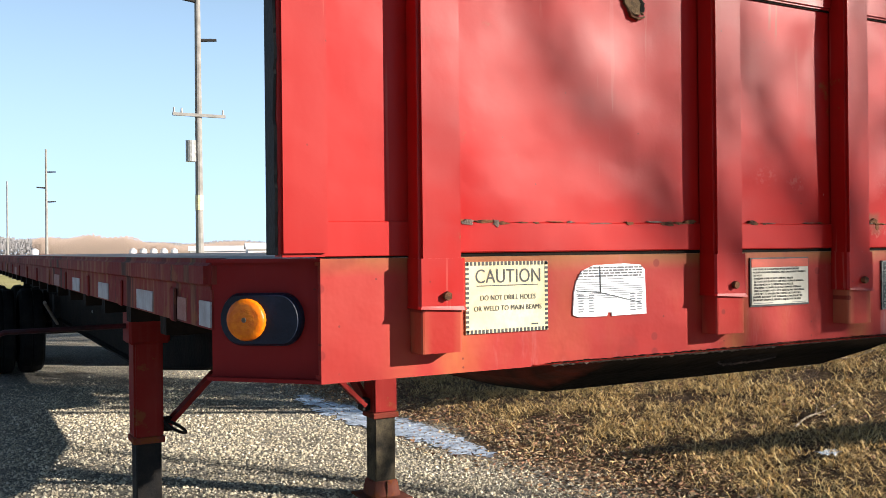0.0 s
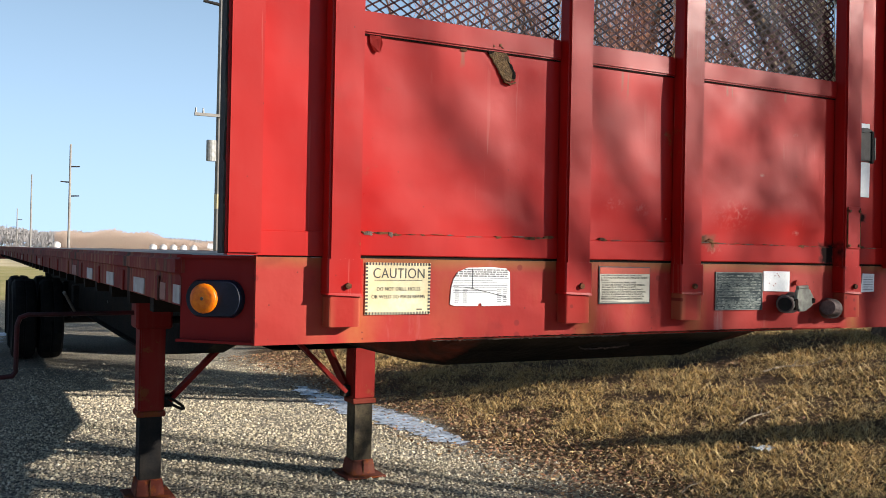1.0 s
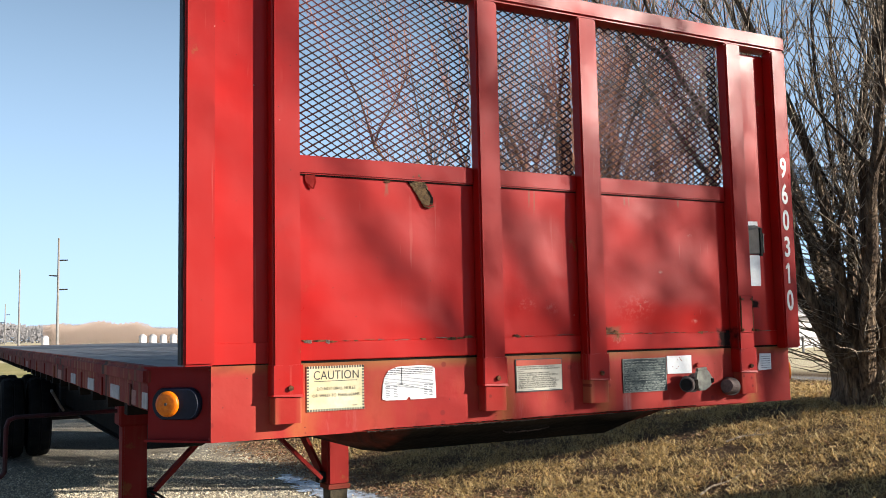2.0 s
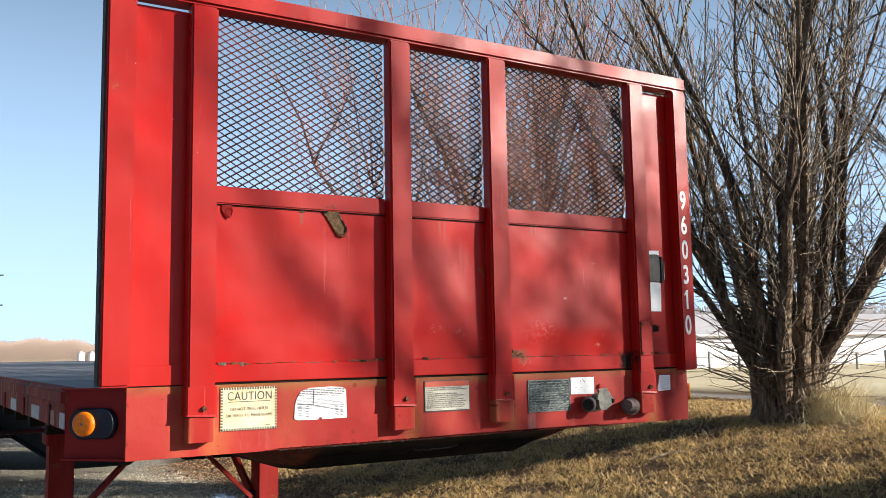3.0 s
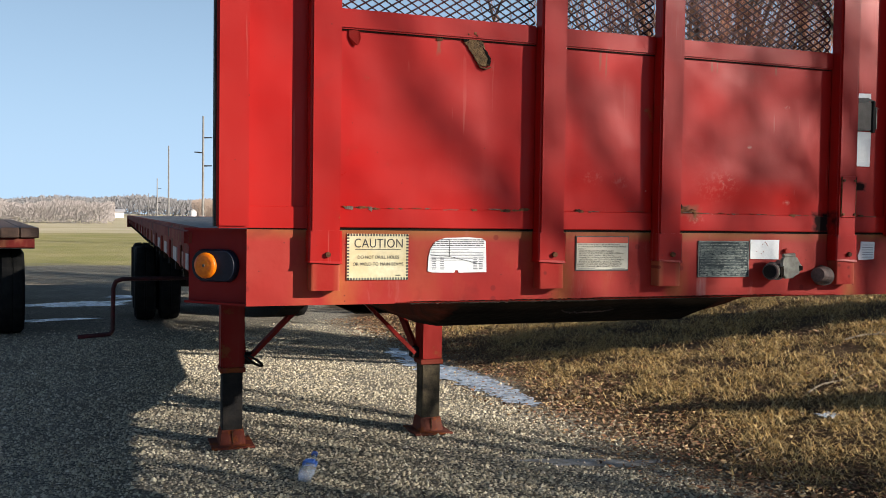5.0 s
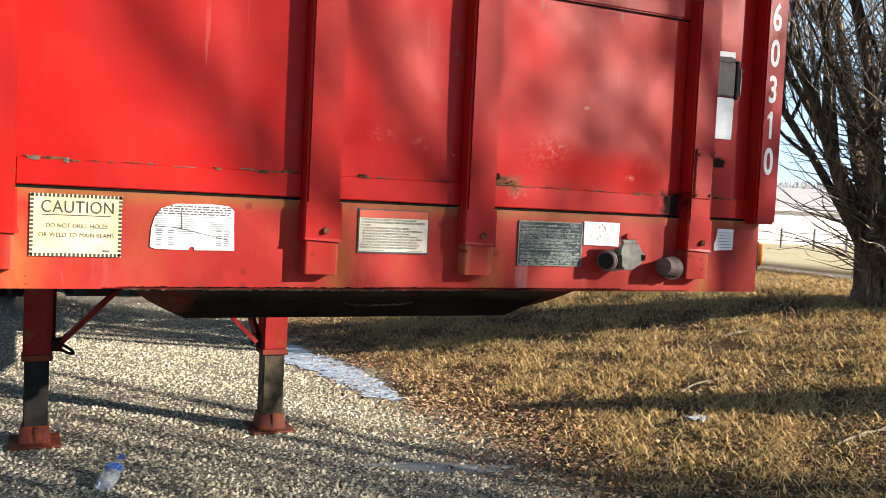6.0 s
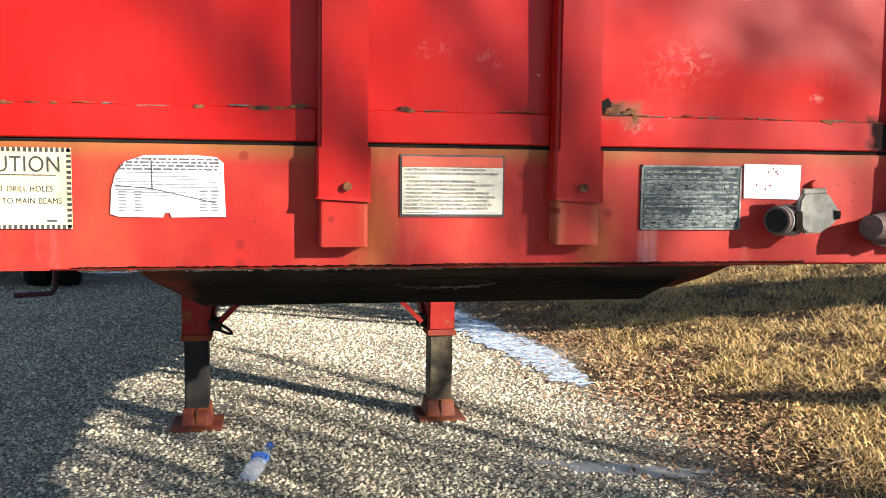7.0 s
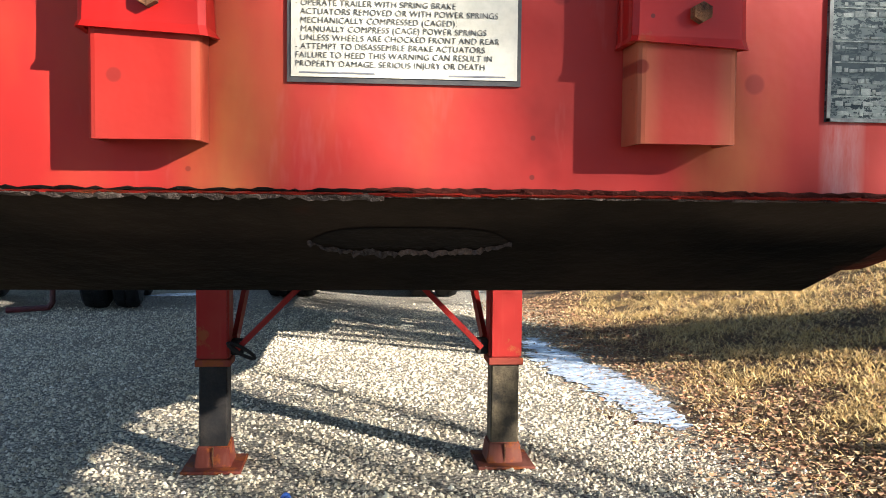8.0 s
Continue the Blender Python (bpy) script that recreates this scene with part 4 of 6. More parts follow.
    # white unit number down the end post
    for i, ch in enumerate("960310"):
        lettering("painted_digit", ch, 0.102, on_face(2.105, 2.033 - i * 0.0990, FRONT_Y - 0.0028), NUMBER, trailer, 0.66, "white painted digit", 0.021)
        if ch == "1":
            z = 2.033 - i * 0.0990
            part("digit_flag", prism([(2.1085, z + 0.060), (2.1085, z + 0.050), (2.122, z + 0.058), (2.122, z + 0.0745)], FRONT_Y - 0.0031, FRONT_Y - 0.002), NUMBER, trailer)


build_labels()


def build_panel_wear():
    """Torn hole, dents and the crusty welded seam of the headboard."""
    rng = random.Random(5)
    def torn(corners, wob, y0, y1, per=7):
        pts = []
        for (xa, za), (xb, zb) in zip(corners, corners[1:] + corners[:1]):
            for k in range(per):
                u = k / per
                pts.append((xa + (xb - xa) * u + rng.uniform(-wob, wob), za + (zb - za) * u + rng.uniform(-wob, wob)))
        return prism(pts, y0, y1)

    hole = part("torn_hole", torn([(0.583, 1.932), (0.640, 1.932), (0.652, 1.905), (0.666, 1.882), (0.664, 1.866), (0.648, 1.860), (0.630, 1.866), (0.616, 1.888), (0.600, 1.908)], 0.0022, -0.0022, SHEET_Y), PLY, trailer, "torn hole showing rotten brown plywood")
    # black slivers stand for the shadow along the hole's edges
    part("hole_shade", torn([(0.640, 1.915), (0.652, 1.905), (0.666, 1.884), (0.666, 1.868), (0.656, 1.866), (0.657, 1.884), (0.648, 1.898)], 0.0012, -0.0030, SHEET_Y, 4), BLACK, hole)
    part("hole_shade", torn([(0.583, 1.934), (0.604, 1.934), (0.600, 1.928), (0.588, 1.924)], 0.0012, -0.0030, SHEET_Y, 4), BLACK, hole)
    part("rusty_rim", torn([(0.630, 1.867), (0.640, 1.859), (0.654, 1.857), (0.667, 1.862), (0.668, 1.858), (0.652, 1.852), (0.634, 1.857)], 0.0008, -0.0026, SHEET_Y, 4), SEAM, hole)
    for x, z, w in ((0.598, 1.944, 0.0022), (0.617, 1.948, 0.0034), (0.622, 1.942, 0.002)):
        part("rust_scab", torn([(x - w, z - w), (x + w, z - w), (x + w, z + w), (x - w, z + w)], 0.0008, SHEET_Y - 0.0135, SHEET_Y - 0.010, 3), SEAM, hole)
    bm = bmesh.new()
    bm.faces.new([bm.verts.new(p) for p in ((0.262, -0.002, 1.930), (0.290, -0.002, 1.930), (0.294, -0.006, 1.912), (0.286, -0.007, 1.890), (0.272, -0.003, 1.893), (0.262, -0.003, 1.912))])
    bmesh.ops.solidify(bm, geom=bm.faces[:], thickness=0.002)
    part("curled_paint", bm, RED_BEAM, trailer, "curled flap of red sheet")

    def blot(x, z, w, h, y=-0.0045, back=0.003, n=11):
        pts = []
        for i in range(n):
            an = 2 * math.pi * i / n
            k = rng.uniform(0.45, 1.15)
            pts.append((x + w * k * math.cos(an), z + h * k * math.sin(an)))
        return prism(pts, y, back)

    for a, b in ((0.255, 0.79), (0.905, 1.18), (1.29, 1.84), (1.945, 2.06)):
        x = a
        while x < b:
            w = rng.uniform(0.006, 0.026)
            if rng.random() < 0.75:
                big = rng.random() < 0.26
                tagged(part("weld_seam", blot(x, 1.4625 + rng.uniform(-0.002, 0.003), w, (rng.uniform(0.0035, 0.0072) if big else rng.uniform(0.0009, 0.0022)) * (1.35 if a < 0.3 else 1.0), -0.0040 if not big else -0.0046), CRUST if rng.random() < 0.3 else SEAM, trailer), "crusty rusted weld bead")
            x += w * 1.5 + rng.uniform(0, 0.012)
    for x, z, w, h, y, stuff in ((1.292, 1.480, 0.016, 0.014, 0.0005, BLACK), (1.306, 1.471, 0.014, 0.007, -0.0005, SEAM), (1.340, 1.470, 0.017, 0.006, -0.0032, SEAM), (1.347, 1.457, 0.006, 0.009, -0.0036, SEAM),
                             (1.372, 1.463, 0.008, 0.003, -0.0036, SEAM), (0.515, 1.925, 0.010, 0.006, 0.0, SEAM), (0.30, 1.464, 0.022, 0.004, -0.0036, SEAM), (0.335, 1.461, 0.012, 0.004, -0.0036, SEAM)):
        part("rust_scab", blot(x, z, w, h, y), stuff, trailer)
    # hinge straps beside the narrow strip
    strap = part("hinge_strap", block(1.8705, 1.9265, FRONT_Y - 0.004, FRONT_Y, 1.458, 1.590, bevel=0.0015), RED_POST, trailer)
    for x in (1.8690, 1.9268):
        part("strap_edge", block(x, x + 0.0016, FRONT_Y - 0.0042, FRONT_Y, 1.460, 1.588), SEAM, strap)
    for x in (1.876, 1.921):
        for z in (1.468, 1.576):
            part("strap_bolt", rod(bmesh.new(), (x, FRONT_Y, z), (x, FRONT_Y - 0.008, z), 0.0045, sides=6), SEAM, strap)


build_panel_wear()


def build_connectors():
    """A socket with an open lid and a second plug on the beam."""
    bm = bmesh.new()
    rod(bm, (1.640, 0, 1.286), (1.622, -0.050, 1.286), 0.028, 0.026, 20)
    rod(bm, (1.628, -0.030, 1.287), (1.592, -0.052, 1.287), 0.026, 0.024, 20)
    sock = part("brake_coupling", bm, SOCKET, trailer, "grey alloy air-brake coupling on the beam")
    bm = bmesh.new()
    rod(bm, (1.5925, -0.0516, 1.287), (1.5905, -0.053, 1.287), 0.020, sides=20)
    part("coupling_seal", bm, RUBBER, sock)
    pts = [(1.626, 1.322), (1.636, 1.336), (1.672, 1.338), (1.680, 1.326), (1.704, 1.302), (1.702, 1.288), (1.686, 1.280), (1.668, 1.264), (1.640, 1.263), (1.632, 1.276), (1.624, 1.290)]
    lid = prism([(1.668 + (x - 1.666), 1.302 + (z - 1.300)) for x, z in pts], -0.064, -0.052)
    bmesh.ops.bevel(lid, geom=[e for e in lid.edges if abs(e.verts[0].co.y - e.verts[1].co.y) < 1e-5], offset=0.003, segments=2, affect="EDGES")
    part("coupling_lid", lid, PALE_ALLOY, sock)
    part("lid_hinge", rod(bmesh.new(), (1.634, -0.060, 1.3365), (1.676, -0.060, 1.3385), 0.006, sides=10), PALE_ALLOY, sock)
    part("lid_mark", prism([(1.620, 1.300), (1.632, 1.304), (1.634, 1.276), (1.622, 1.270)], -0.0655, -0.050), BLACK, sock)
    part("lid_mark", prism([(1.692, 1.306), (1.706, 1.304), (1.705, 1.291), (1.694, 1.289)], -0.0655, -0.060), BLACK, sock)
    part("coupling_ring", rod(bmesh.new(), (1.604, -0.0445, 1.287), (1.600, -0.047, 1.287), 0.0262, 0.0262, 20), PALE_ALLOY, sock)
    bm = rod(bmesh.new(), (1.672, 0, 1.300), (1.660, -0.054, 1.298), 0.022, 0.020, 14)
    part("coupling_neck", bm, SOCKET, sock)
    bm = rod(bmesh.new(), (1.690, 0, 1.349), (1.690, -0.012, 1.349), 0.008, sides=6)
    part("red_bolt", bm, STUB, trailer)
    bm = rod(bmesh.new(), (1.835, 0, 1.270), (1.815, -0.040, 1.270), 0.033, 0.030, 18)
    plug = part("electric_socket", bm, SOCKET, trailer, "round dark electric trailer socket")
    bm = rod(bmesh.new(), (1.822, -0.032, 1.272), (1.772, -0.056, 1.276), 0.029, 0.022, 18)
    part("socket_cap", bm, SOCKET, plug)


build_connectors()


def build_coupler():
    """Greasy black coupler pan under the front, with sloping ends."""
    bm = bmesh.new()
    rows = ((0.013, 1.204), (0.12, 1.158), (0.26, 1.108), (0.45, 1.096), (1.55, 1.092))
    rings = []
    for y, z in rows:
        d = min(1.0, (1.204 - z) / 0.096)
        rings.append([bm.verts.new(p) for p in ((0.518, y, 1.214), (0.522 + 0.022 * d, y, z + 0.034 * d), (0.565 + 0.020 * d, y, z + 0.012 * d), (0.61, y, z), (1.480, y, z), (1.500, y, z + 0.021 * d), (1.548, y, z + 0.024 * d), (1.556, y, 1.214))])
    for a, b in zip(rings, rings[1:]):
        for i in range(7):
            bm.faces.new((a[i], a[i + 1], b[i + 1], b[i]))
    bm.faces.new(rings[-1])
    pan = part("coupler_plate", bm, PAN, trailer, "greasy black steel coupler plate")
    # pry slot: a black sheet for the shaded hollow, with a torn, bare lower rim
    rng = random.Random(12)
    down = Vector((0, 0.919, -0.395))      # along the sloping plate
    out = Vector((0, -0.395, -0.919))
    mid = Vector((1.041, 0.098, 1.1676))
    bm, cols = bmesh.new(), []
    for i in range(41):
        u = -1 + 2 * i / 40
        half = 0.031 * (1 - abs(u) ** 5)
        x = Vector((0.086 * u, 0, 0))
        ragged = rng.uniform(-0.004, 0.004)
        cols.append([bm.verts.new(mid + x + down * v + out * o) for v, o in ((-half - 0.002, 0.0015), (half * 0.5 + ragged, 0.0015))])
    for a, b in zip(cols, cols[1:]):
        bm.faces.new((a[0], a[1], b[1], b[0]))
    part("pry_slot_shade", bm, BLACK, pan, "black sheet for the shaded inside of the slot")
    bm, cols = bmesh.new(), []
    for i in range(64):
        u = -1.04 + 2.08 * i / 63
        half = 0.031 * (1 - min(1, abs(u)) ** 5)
        x = Vector((0.086 * u, 0, 0))
        r = [rng.uniform(-0.003, 0.003) for _ in range(4)]
        torn = 0.12 + 0.88 * abs(noise.noise(Vector((5.3 * u, 1.7, 0.4)))) ** 0.7
        cols.append([bm.verts.new(mid + x + down * v + out * o) for v, o in ((half * (1 - 0.75 * torn) + r[0], 0.001), (half * (1 - 0.4 * torn) + r[1], 0.004 + r[2] * 0.8), (half + 0.003 + r[3], 0.001))])
    for a, b in zip(cols, cols[1:]):
        for k in (0, 1):
            bm.faces.new((a[k], a[k + 1], b[k + 1], b[k]))
    part("slot_rim", bm, RIM_RUST, pan, "torn rusty rim of the slot")


build_coupler()


def build_deck():
    """Boards along the trailer, rub rails, cross members and main beams."""
    y0, y1, n = 0.172, 14.55, 13
    deck = part("deck_frame", block(LEFT + 0.05, RIGHT - 0.05, 0.16, y1, 1.345, 1.372), BLACK, trailer, "steel deck frame")
    w = (RIGHT - LEFT - 0.09) / n
    lengths = ((y0, 4.8), (4.806, 9.7), (9.706, y1))
    shared = {}
    for j, (a, b) in enumerate(lengths):
        shared[j] = part("deck_board", block(0.004, w - 0.004, a, b, 1.373, 1.401, bevel=0.004), DECK, deck)
        shared[j].location.x = LEFT + 0.045
        for i in range(1, n):
            ob = new("deck_board", shared[j].data)
            ob.parent = deck
            ob.location.x = LEFT + 0.045 + i * w
    # rub rail, both sides: rounded lip over a set-back web
    for side, xo, s in (("left", LEFT, 1), ("right", RIGHT, -1)):
        rail = part("side_rail", block(min(xo, xo + s * 0.05), max(xo, xo + s * 0.05), 0.150, y1, 1.350, 1.405, bevel=0.012, seg=3), RAIL, trailer, "scuffed rusty red steel side rail")
        web = xo + s * 0.012
        # set-back web in bays between stake pockets, some with a reflector
        edges = [0.150] + [0.46 + 0.605 * k for k in range(24)]
        for k, (a, b) in enumerate(zip(edges, edges[1:])):
            part("rail_web", block(min(web, web + s * 0.012), max(web, web + s * 0.012), a + 0.004, b - 0.004, 1.286, 1.352), RAIL, rail)
            pocket = web - s * 0.006
            part("stake_pocket", block(min(pocket, web), max(pocket, web), b - 0.05, b - 0.006, 1.284, 1.349, bevel=0.003), RAIL, rail)
            y, length = (0.156, 0.075) if k == 0 else (a + 0.180, 0.180)
            if k < 4 or k % 4 == 0:
                part("reflector", block(min(web - s * 0.003, web), max(web - s * 0.003, web), y, y + length, 1.290, 1.333), REFLECTOR if k < 4 else DULL, rail)
        part("bare_patch", block(min(web - s * 0.002, web), max(web - s * 0.002, web), 0.335, 0.405, 1.290, 1.332), DULL, rail, "patch of faded pink primer")
    part("rear_beam", block(LEFT, RIGHT, y1, y1 + 0.05, 1.20, 1.403, bevel=0.006), RAIL, trailer)
    for x in (0.62, 1.52):
        bm = bmesh.new()
        side = [(0.35, 1.34), (0.35, 1.215), (1.7, 1.19), (3.0, 0.86), (4.6, 0.68), (12.8, 0.68), (14.5, 1.02), (14.5, 1.34)]
        lo = [bm.verts.new((x - 0.006, y, z)) for y, z in side]
        hi = [bm.verts.new((x + 0.006, y, z)) for y, z in side]
        bm.faces.new(lo)
        bm.faces.new(hi)
        for i in range(len(side)):
            j = (i + 1) % len(side)
            bm.faces.new((lo[i], lo[j], hi[j], hi[i]))
        for (ya, za), (yb, zb) in zip(side[1:6], side[2:7]):
            bar(bm, (x, ya, za), (x, yb, zb), 0.12, 0.014)
        part("main_beam", bm, BLACK, trailer, "deep dark steel main beam")
    base = part("cross_member", block(LEFT + 0.03, RIGHT - 0.03, 0.60, 0.66, 1.242, 1.342), BLACK, trailer)
    for k in range(1, 34):
        ob = new("cross_member", base.data)
        ob.parent = trailer
        ob.location.y = 0.42 * k


build_deck()


def build_landing_gear():
    for x0, x1, s in ((0.293, 0.436, 1), (1.592, 1.738, -1)):
        y0 = 3.345
        mid = (x0 + x1) / 2
        leg = part("landing_leg", block(x0, x1, y0, y0 + 0.145, 0.49, 1.30, bevel=0.010, seg=2), LEG, trailer, "red square-tube landing leg")
        part("leg_collar", block(x0 - 0.006, x1 + 0.006, y0 - 0.006, y0 + 0.151, 0.462, 0.494, bevel=0.004), COLLAR, leg, "rusty lower edge of the leg tube")
        part("inner_tube", block(x0 + 0.010, x1 - 0.010, y0 + 0.010, y0 + 0.135, 0.09, 0.475, bevel=0.006), DARK_STEEL if s > 0 else GREASY, leg, "greasy steel inner leg tube")
        bm = bmesh.new()
        low = [bm.verts.new(p) for p in ((x0 - 0.010, y0 - 0.012, 0.016), (x1 + 0.010, y0 - 0.012, 0.016), (x1 + 0.010, y0 + 0.157, 0.016), (x0 - 0.010, y0 + 0.157, 0.016))]
        top = [bm.verts.new(p) for p in ((x0 + 0.003, y0 + 0.003, 0.106), (x1 - 0.003, y0 + 0.003, 0.106), (x1 - 0.003, y0 + 0.142, 0.118), (x0 + 0.003, y0 + 0.142, 0.106))]
        bm.faces.new(low)
        bm.faces.new(top)
        for i in range(4):
            bm.faces.new((low[i], low[(i + 1) % 4], top[(i + 1) % 4], top[i]))
        bmesh.ops.recalc_face_normals(bm, faces=bm.faces[:])
        bmesh.ops.bevel(bm, geom=bm.edges[:], offset=0.005, segments=2, affect="EDGES")
        part("leg_shoe", bm, SHOE, leg)
        part("weld_seam", block(mid - 0.003, mid + 0.003, y0 - 0.0125, y0 + 0.002, 0.020, 0.104), SEAM, leg)
        part("sand_foot", block(mid - 0.130, mid + 0.130, y0 - 0.075, y0 + 0.215, 0.002, 0.016, bevel=0.004), SHOE, leg, "rusty steel foot plate")
        inner = x1 if s > 0 else x0
        bm = bar(bmesh.new(), (inner + s * 0.03, y0 + 0.07, 0.535), (inner + s * 0.62, y0 + 0.09, 1.13), 0.072, 0.024)
        part("cross_brace", bm, RED_OLD, leg)
        bm = bar(bmesh.new(), (inner + s * 0.01, y0 + 0.12, 0.56), (inner + s * 0.05, y0 + 1.05, 1.22), 0.022, 0.066)
        part("rear_brace", bm, RED_OLD, leg)
        part("brace_lug", block(min(inner, inner + s * 0.055), max(inner, inner + s * 0.055), y0 + 0.045, y0 + 0.105, 0.505, 0.575, bevel=0.006), DARK_STEEL, leg)
    # crank handle on the open side and its hook
    bm = pipe(bmesh.new(), [(0.33, 3.42, 1.05), (-0.28, 3.42, 1.045), (-0.318, 3.42, 1.03), (-0.332, 3.42, 0.99), (-0.335, 3.42, 0.74), (-0.352, 3.42, 0.715), (-0.53, 3.42, 0.703)], 0.013)
    part("crank_handle", bm, CRANK, trailer, "bent red steel crank handle")
    loop = [Vector((0.490 + 0.052 * math.cos(a) - 0.020 * math.sin(a), 3.33 + 0.02 * math.cos(a), 0.535 - 0.026 * math.cos(a) + 0.026 * math.sin(a))) for a in np.linspace(0, 2 * math.pi, 13)]
    part("hook_ring", pipe(bmesh.new(), loop, 0.008, 6), DARK_STEEL, trailer)
    part("gear_box", block(0.27, 0.47, 3.33, 3.52, 0.96, 1.14, bevel=0.012), RED_OLD, trailer)
    part("cross_shaft", rod(bmesh.new(), (0.43, 3.42, 1.006), (1.60, 3.42, 1.006), 0.02), DARK_STEEL, trailer)
    for x in (0.93, 1.10):
        part("shaft_bracket", block(x, x + 0.05, 3.39, 3.45, 0.978, 1.25, bevel=0.006), DARK_STEEL, trailer)


build_landing_gear()


def tyre_mesh(r=0.505, w=0.275):
    bm = bmesh.new()
    prof = ((0.29, -0.42), (0.36, -0.50), (0.455, -0.48), (0.495, -0.38), (0.505, -0.20), (0.505, -0.05), (0.492, -0.04), (0.492, 0.04), (0.505, 0.05), (0.505, 0.20), (0.495, 0.38), (0.455, 0.48), (0.36, 0.50), (0.29, 0.42))
    n = 40
    rings = []
    for k, (q, u) in enumerate(prof):
        ring = []
        for s in range(n):
            an = 2 * math.pi * s / n
            grip = 0.006 if (s % 2 and 2 < k < 11) else 0
            ring.append(bm.verts.new((u * w, (q * r / 0.505 - grip) * math.cos(an), (q * r / 0.505 - grip) * math.sin(an))))
        rings.append(ring)
    rings.append(rings[0])
    for a, b in zip(rings, rings[1:]):
        for s in range(n):
            bm.faces.new((a[s], a[(s + 1) % n], b[(s + 1) % n], b[s]))
    return bm


def rim_mesh(w=0.2):
    bm = bmesh.new()
    prof = ((0.295, -0.11), (0.285, -0.09), (0.27, -0.02), (0.16, 0.02), (0.15, 0.06), (0.09, 0.07), (0.07, -0.06), (0.0, -0.06))
    n = 28
    last = None
    for q, u in prof:
        ring = [bm.verts.new((u, max(q, 0.004) * math.cos(2 * math.pi * s / n), max(q, 0.004) * math.sin(2 * math.pi * s / n))) for s in range(n)]
        if last:
            for s in range(n):
                bm.faces.new((last[s], last[(s + 1) % n], ring[(s + 1) % n], ring[s]))
        last = ring
    bm.faces.new(last)
    return bm


TYRE = RIMS = None


def wheel(parent, x, y, out, z=0.505):
    """One wheel; out is the side (-1 or 1) that its rim shows on."""
    global TYRE, RIMS
    if TYRE is None:
        t = part("wheel", tyre_mesh(), RUBBER, None, smooth=False)
        r = part("rim", rim_mesh(), RIM, None, smooth=True)
        TYRE, RIMS = t.data, r.data
        bpy.data.objects.remove(t)
        bpy.data.objects.remove(r)
    tyre = new("wheel", TYRE)
    tyre.parent = parent
    tyre.location = (x, y, z)
    tyre["label"] = "black rubber trailer tyre"
    rim = new("rim", RIMS)
    rim.parent = tyre
    rim.rotation_euler.z = 0 if out < 0 else math.pi
    return tyre


def running_gear(parent, axles, xs, x_left, x_right):
    for y in axles:
        for i, x in enumerate(xs):
            wheel(parent, x, y, -1 if i < len(xs) / 2 else 1)
        part("axle", rod(bmesh.new(), (x_left, y, 0.505), (x_right, y, 0.505), 0.065), DARK_STEEL, parent)


running_gear(trailer, (10.65, 11.90), (0.045, 0.36, 1.786, 2.101), 0.1, 2.05)


def build_underbody():
    # air tank, suspension hangers and pale brace rods ahead of the axles
    bm = rod(bmesh.new(), (0.75, 9.2, 0.86), (1.40, 9.2, 0.86), 0.14, 0.14, 20)
    part("air_tank", bm, DARK_STEEL, trailer)
    for x in (0.60, 1.54):
        for y in (9.95, 11.27, 12.6):
            part("spring_hanger", block(x - 0.05, x + 0.05, y - 0.12, y + 0.12, 0.55, 0.95, bevel=0.01), DARK_STEEL, trailer)
        for y in (10.65, 11.90):
            part("leaf_spring", block(x - 0.04, x + 0.04, y - 0.55, y + 0.55, 0.62, 0.69, bevel=0.01), DARK_STEEL, trailer)
    for a, b in (((0.30, 8.1, 0.95), (0.58, 9.8, 0.62)), ((0.62, 7.2, 0.90), (0.95, 9.0, 0.58)), ((0.95, 9.0, 0.58), (1.2, 9.6, 0.72))):
        part("brace_rod", rod(bmesh.new(), a, b, 0.016), RIM, trailer)
    part("tool_rack", block(1.35, 2.15, 6.2, 7.6, 0.72, 1.12, bevel=0.01), DARK_STEEL, trailer)
    for x in (0.20, 1.945):
        part("mud_flap", block(x - 0.30, x + 0.30, 12.55, 12.565, 0.16, 0.92, bevel=0.003), RUBBER, trailer, "black rubber mud flap")
    part("rear_guard", block(0.02, 2.12, 14.42, 14.52, 0.46, 0.58, bevel=0.01), DARK_STEEL, trailer)
    for x in (0.60, 1.54):
        part("guard_post", block(x - 0.05, x + 0.05, 14.44, 14.50, 0.58, 1.05, bevel=0.006), DARK_STEEL, trailer)
    for x, y in ((0.95, 10.35), (1.25, 10.35), (0.95, 11.60), (1.25, 11.60)):
        part("brake_chamber", rod(bmesh.new(), (x, y - 0.09, 0.60), (x, y + 0.09, 0.60), 0.085, 0.085, 14), DARK_STEEL, trailer)
    part("brace_plate", block(0.62, 1.52, 7.9, 8.0, 0.84, 1.24, bevel=0.004), BLACK, trailer)
    part("brace_plate", block(0.62, 1.52, 5.4, 5.5, 0.90, 1.24, bevel=0.004), BLACK, trailer)
    hose = [(0.85 + 0.06 * i, 1.6 + 0.5 * i, 1.16 - 0.05 * math.sin(i * 0.9)) for i in range(9)]
    part("air_hose", pipe(bmesh.new(), hose, 0.011, 6), RUBBER, trailer)


build_underbody()


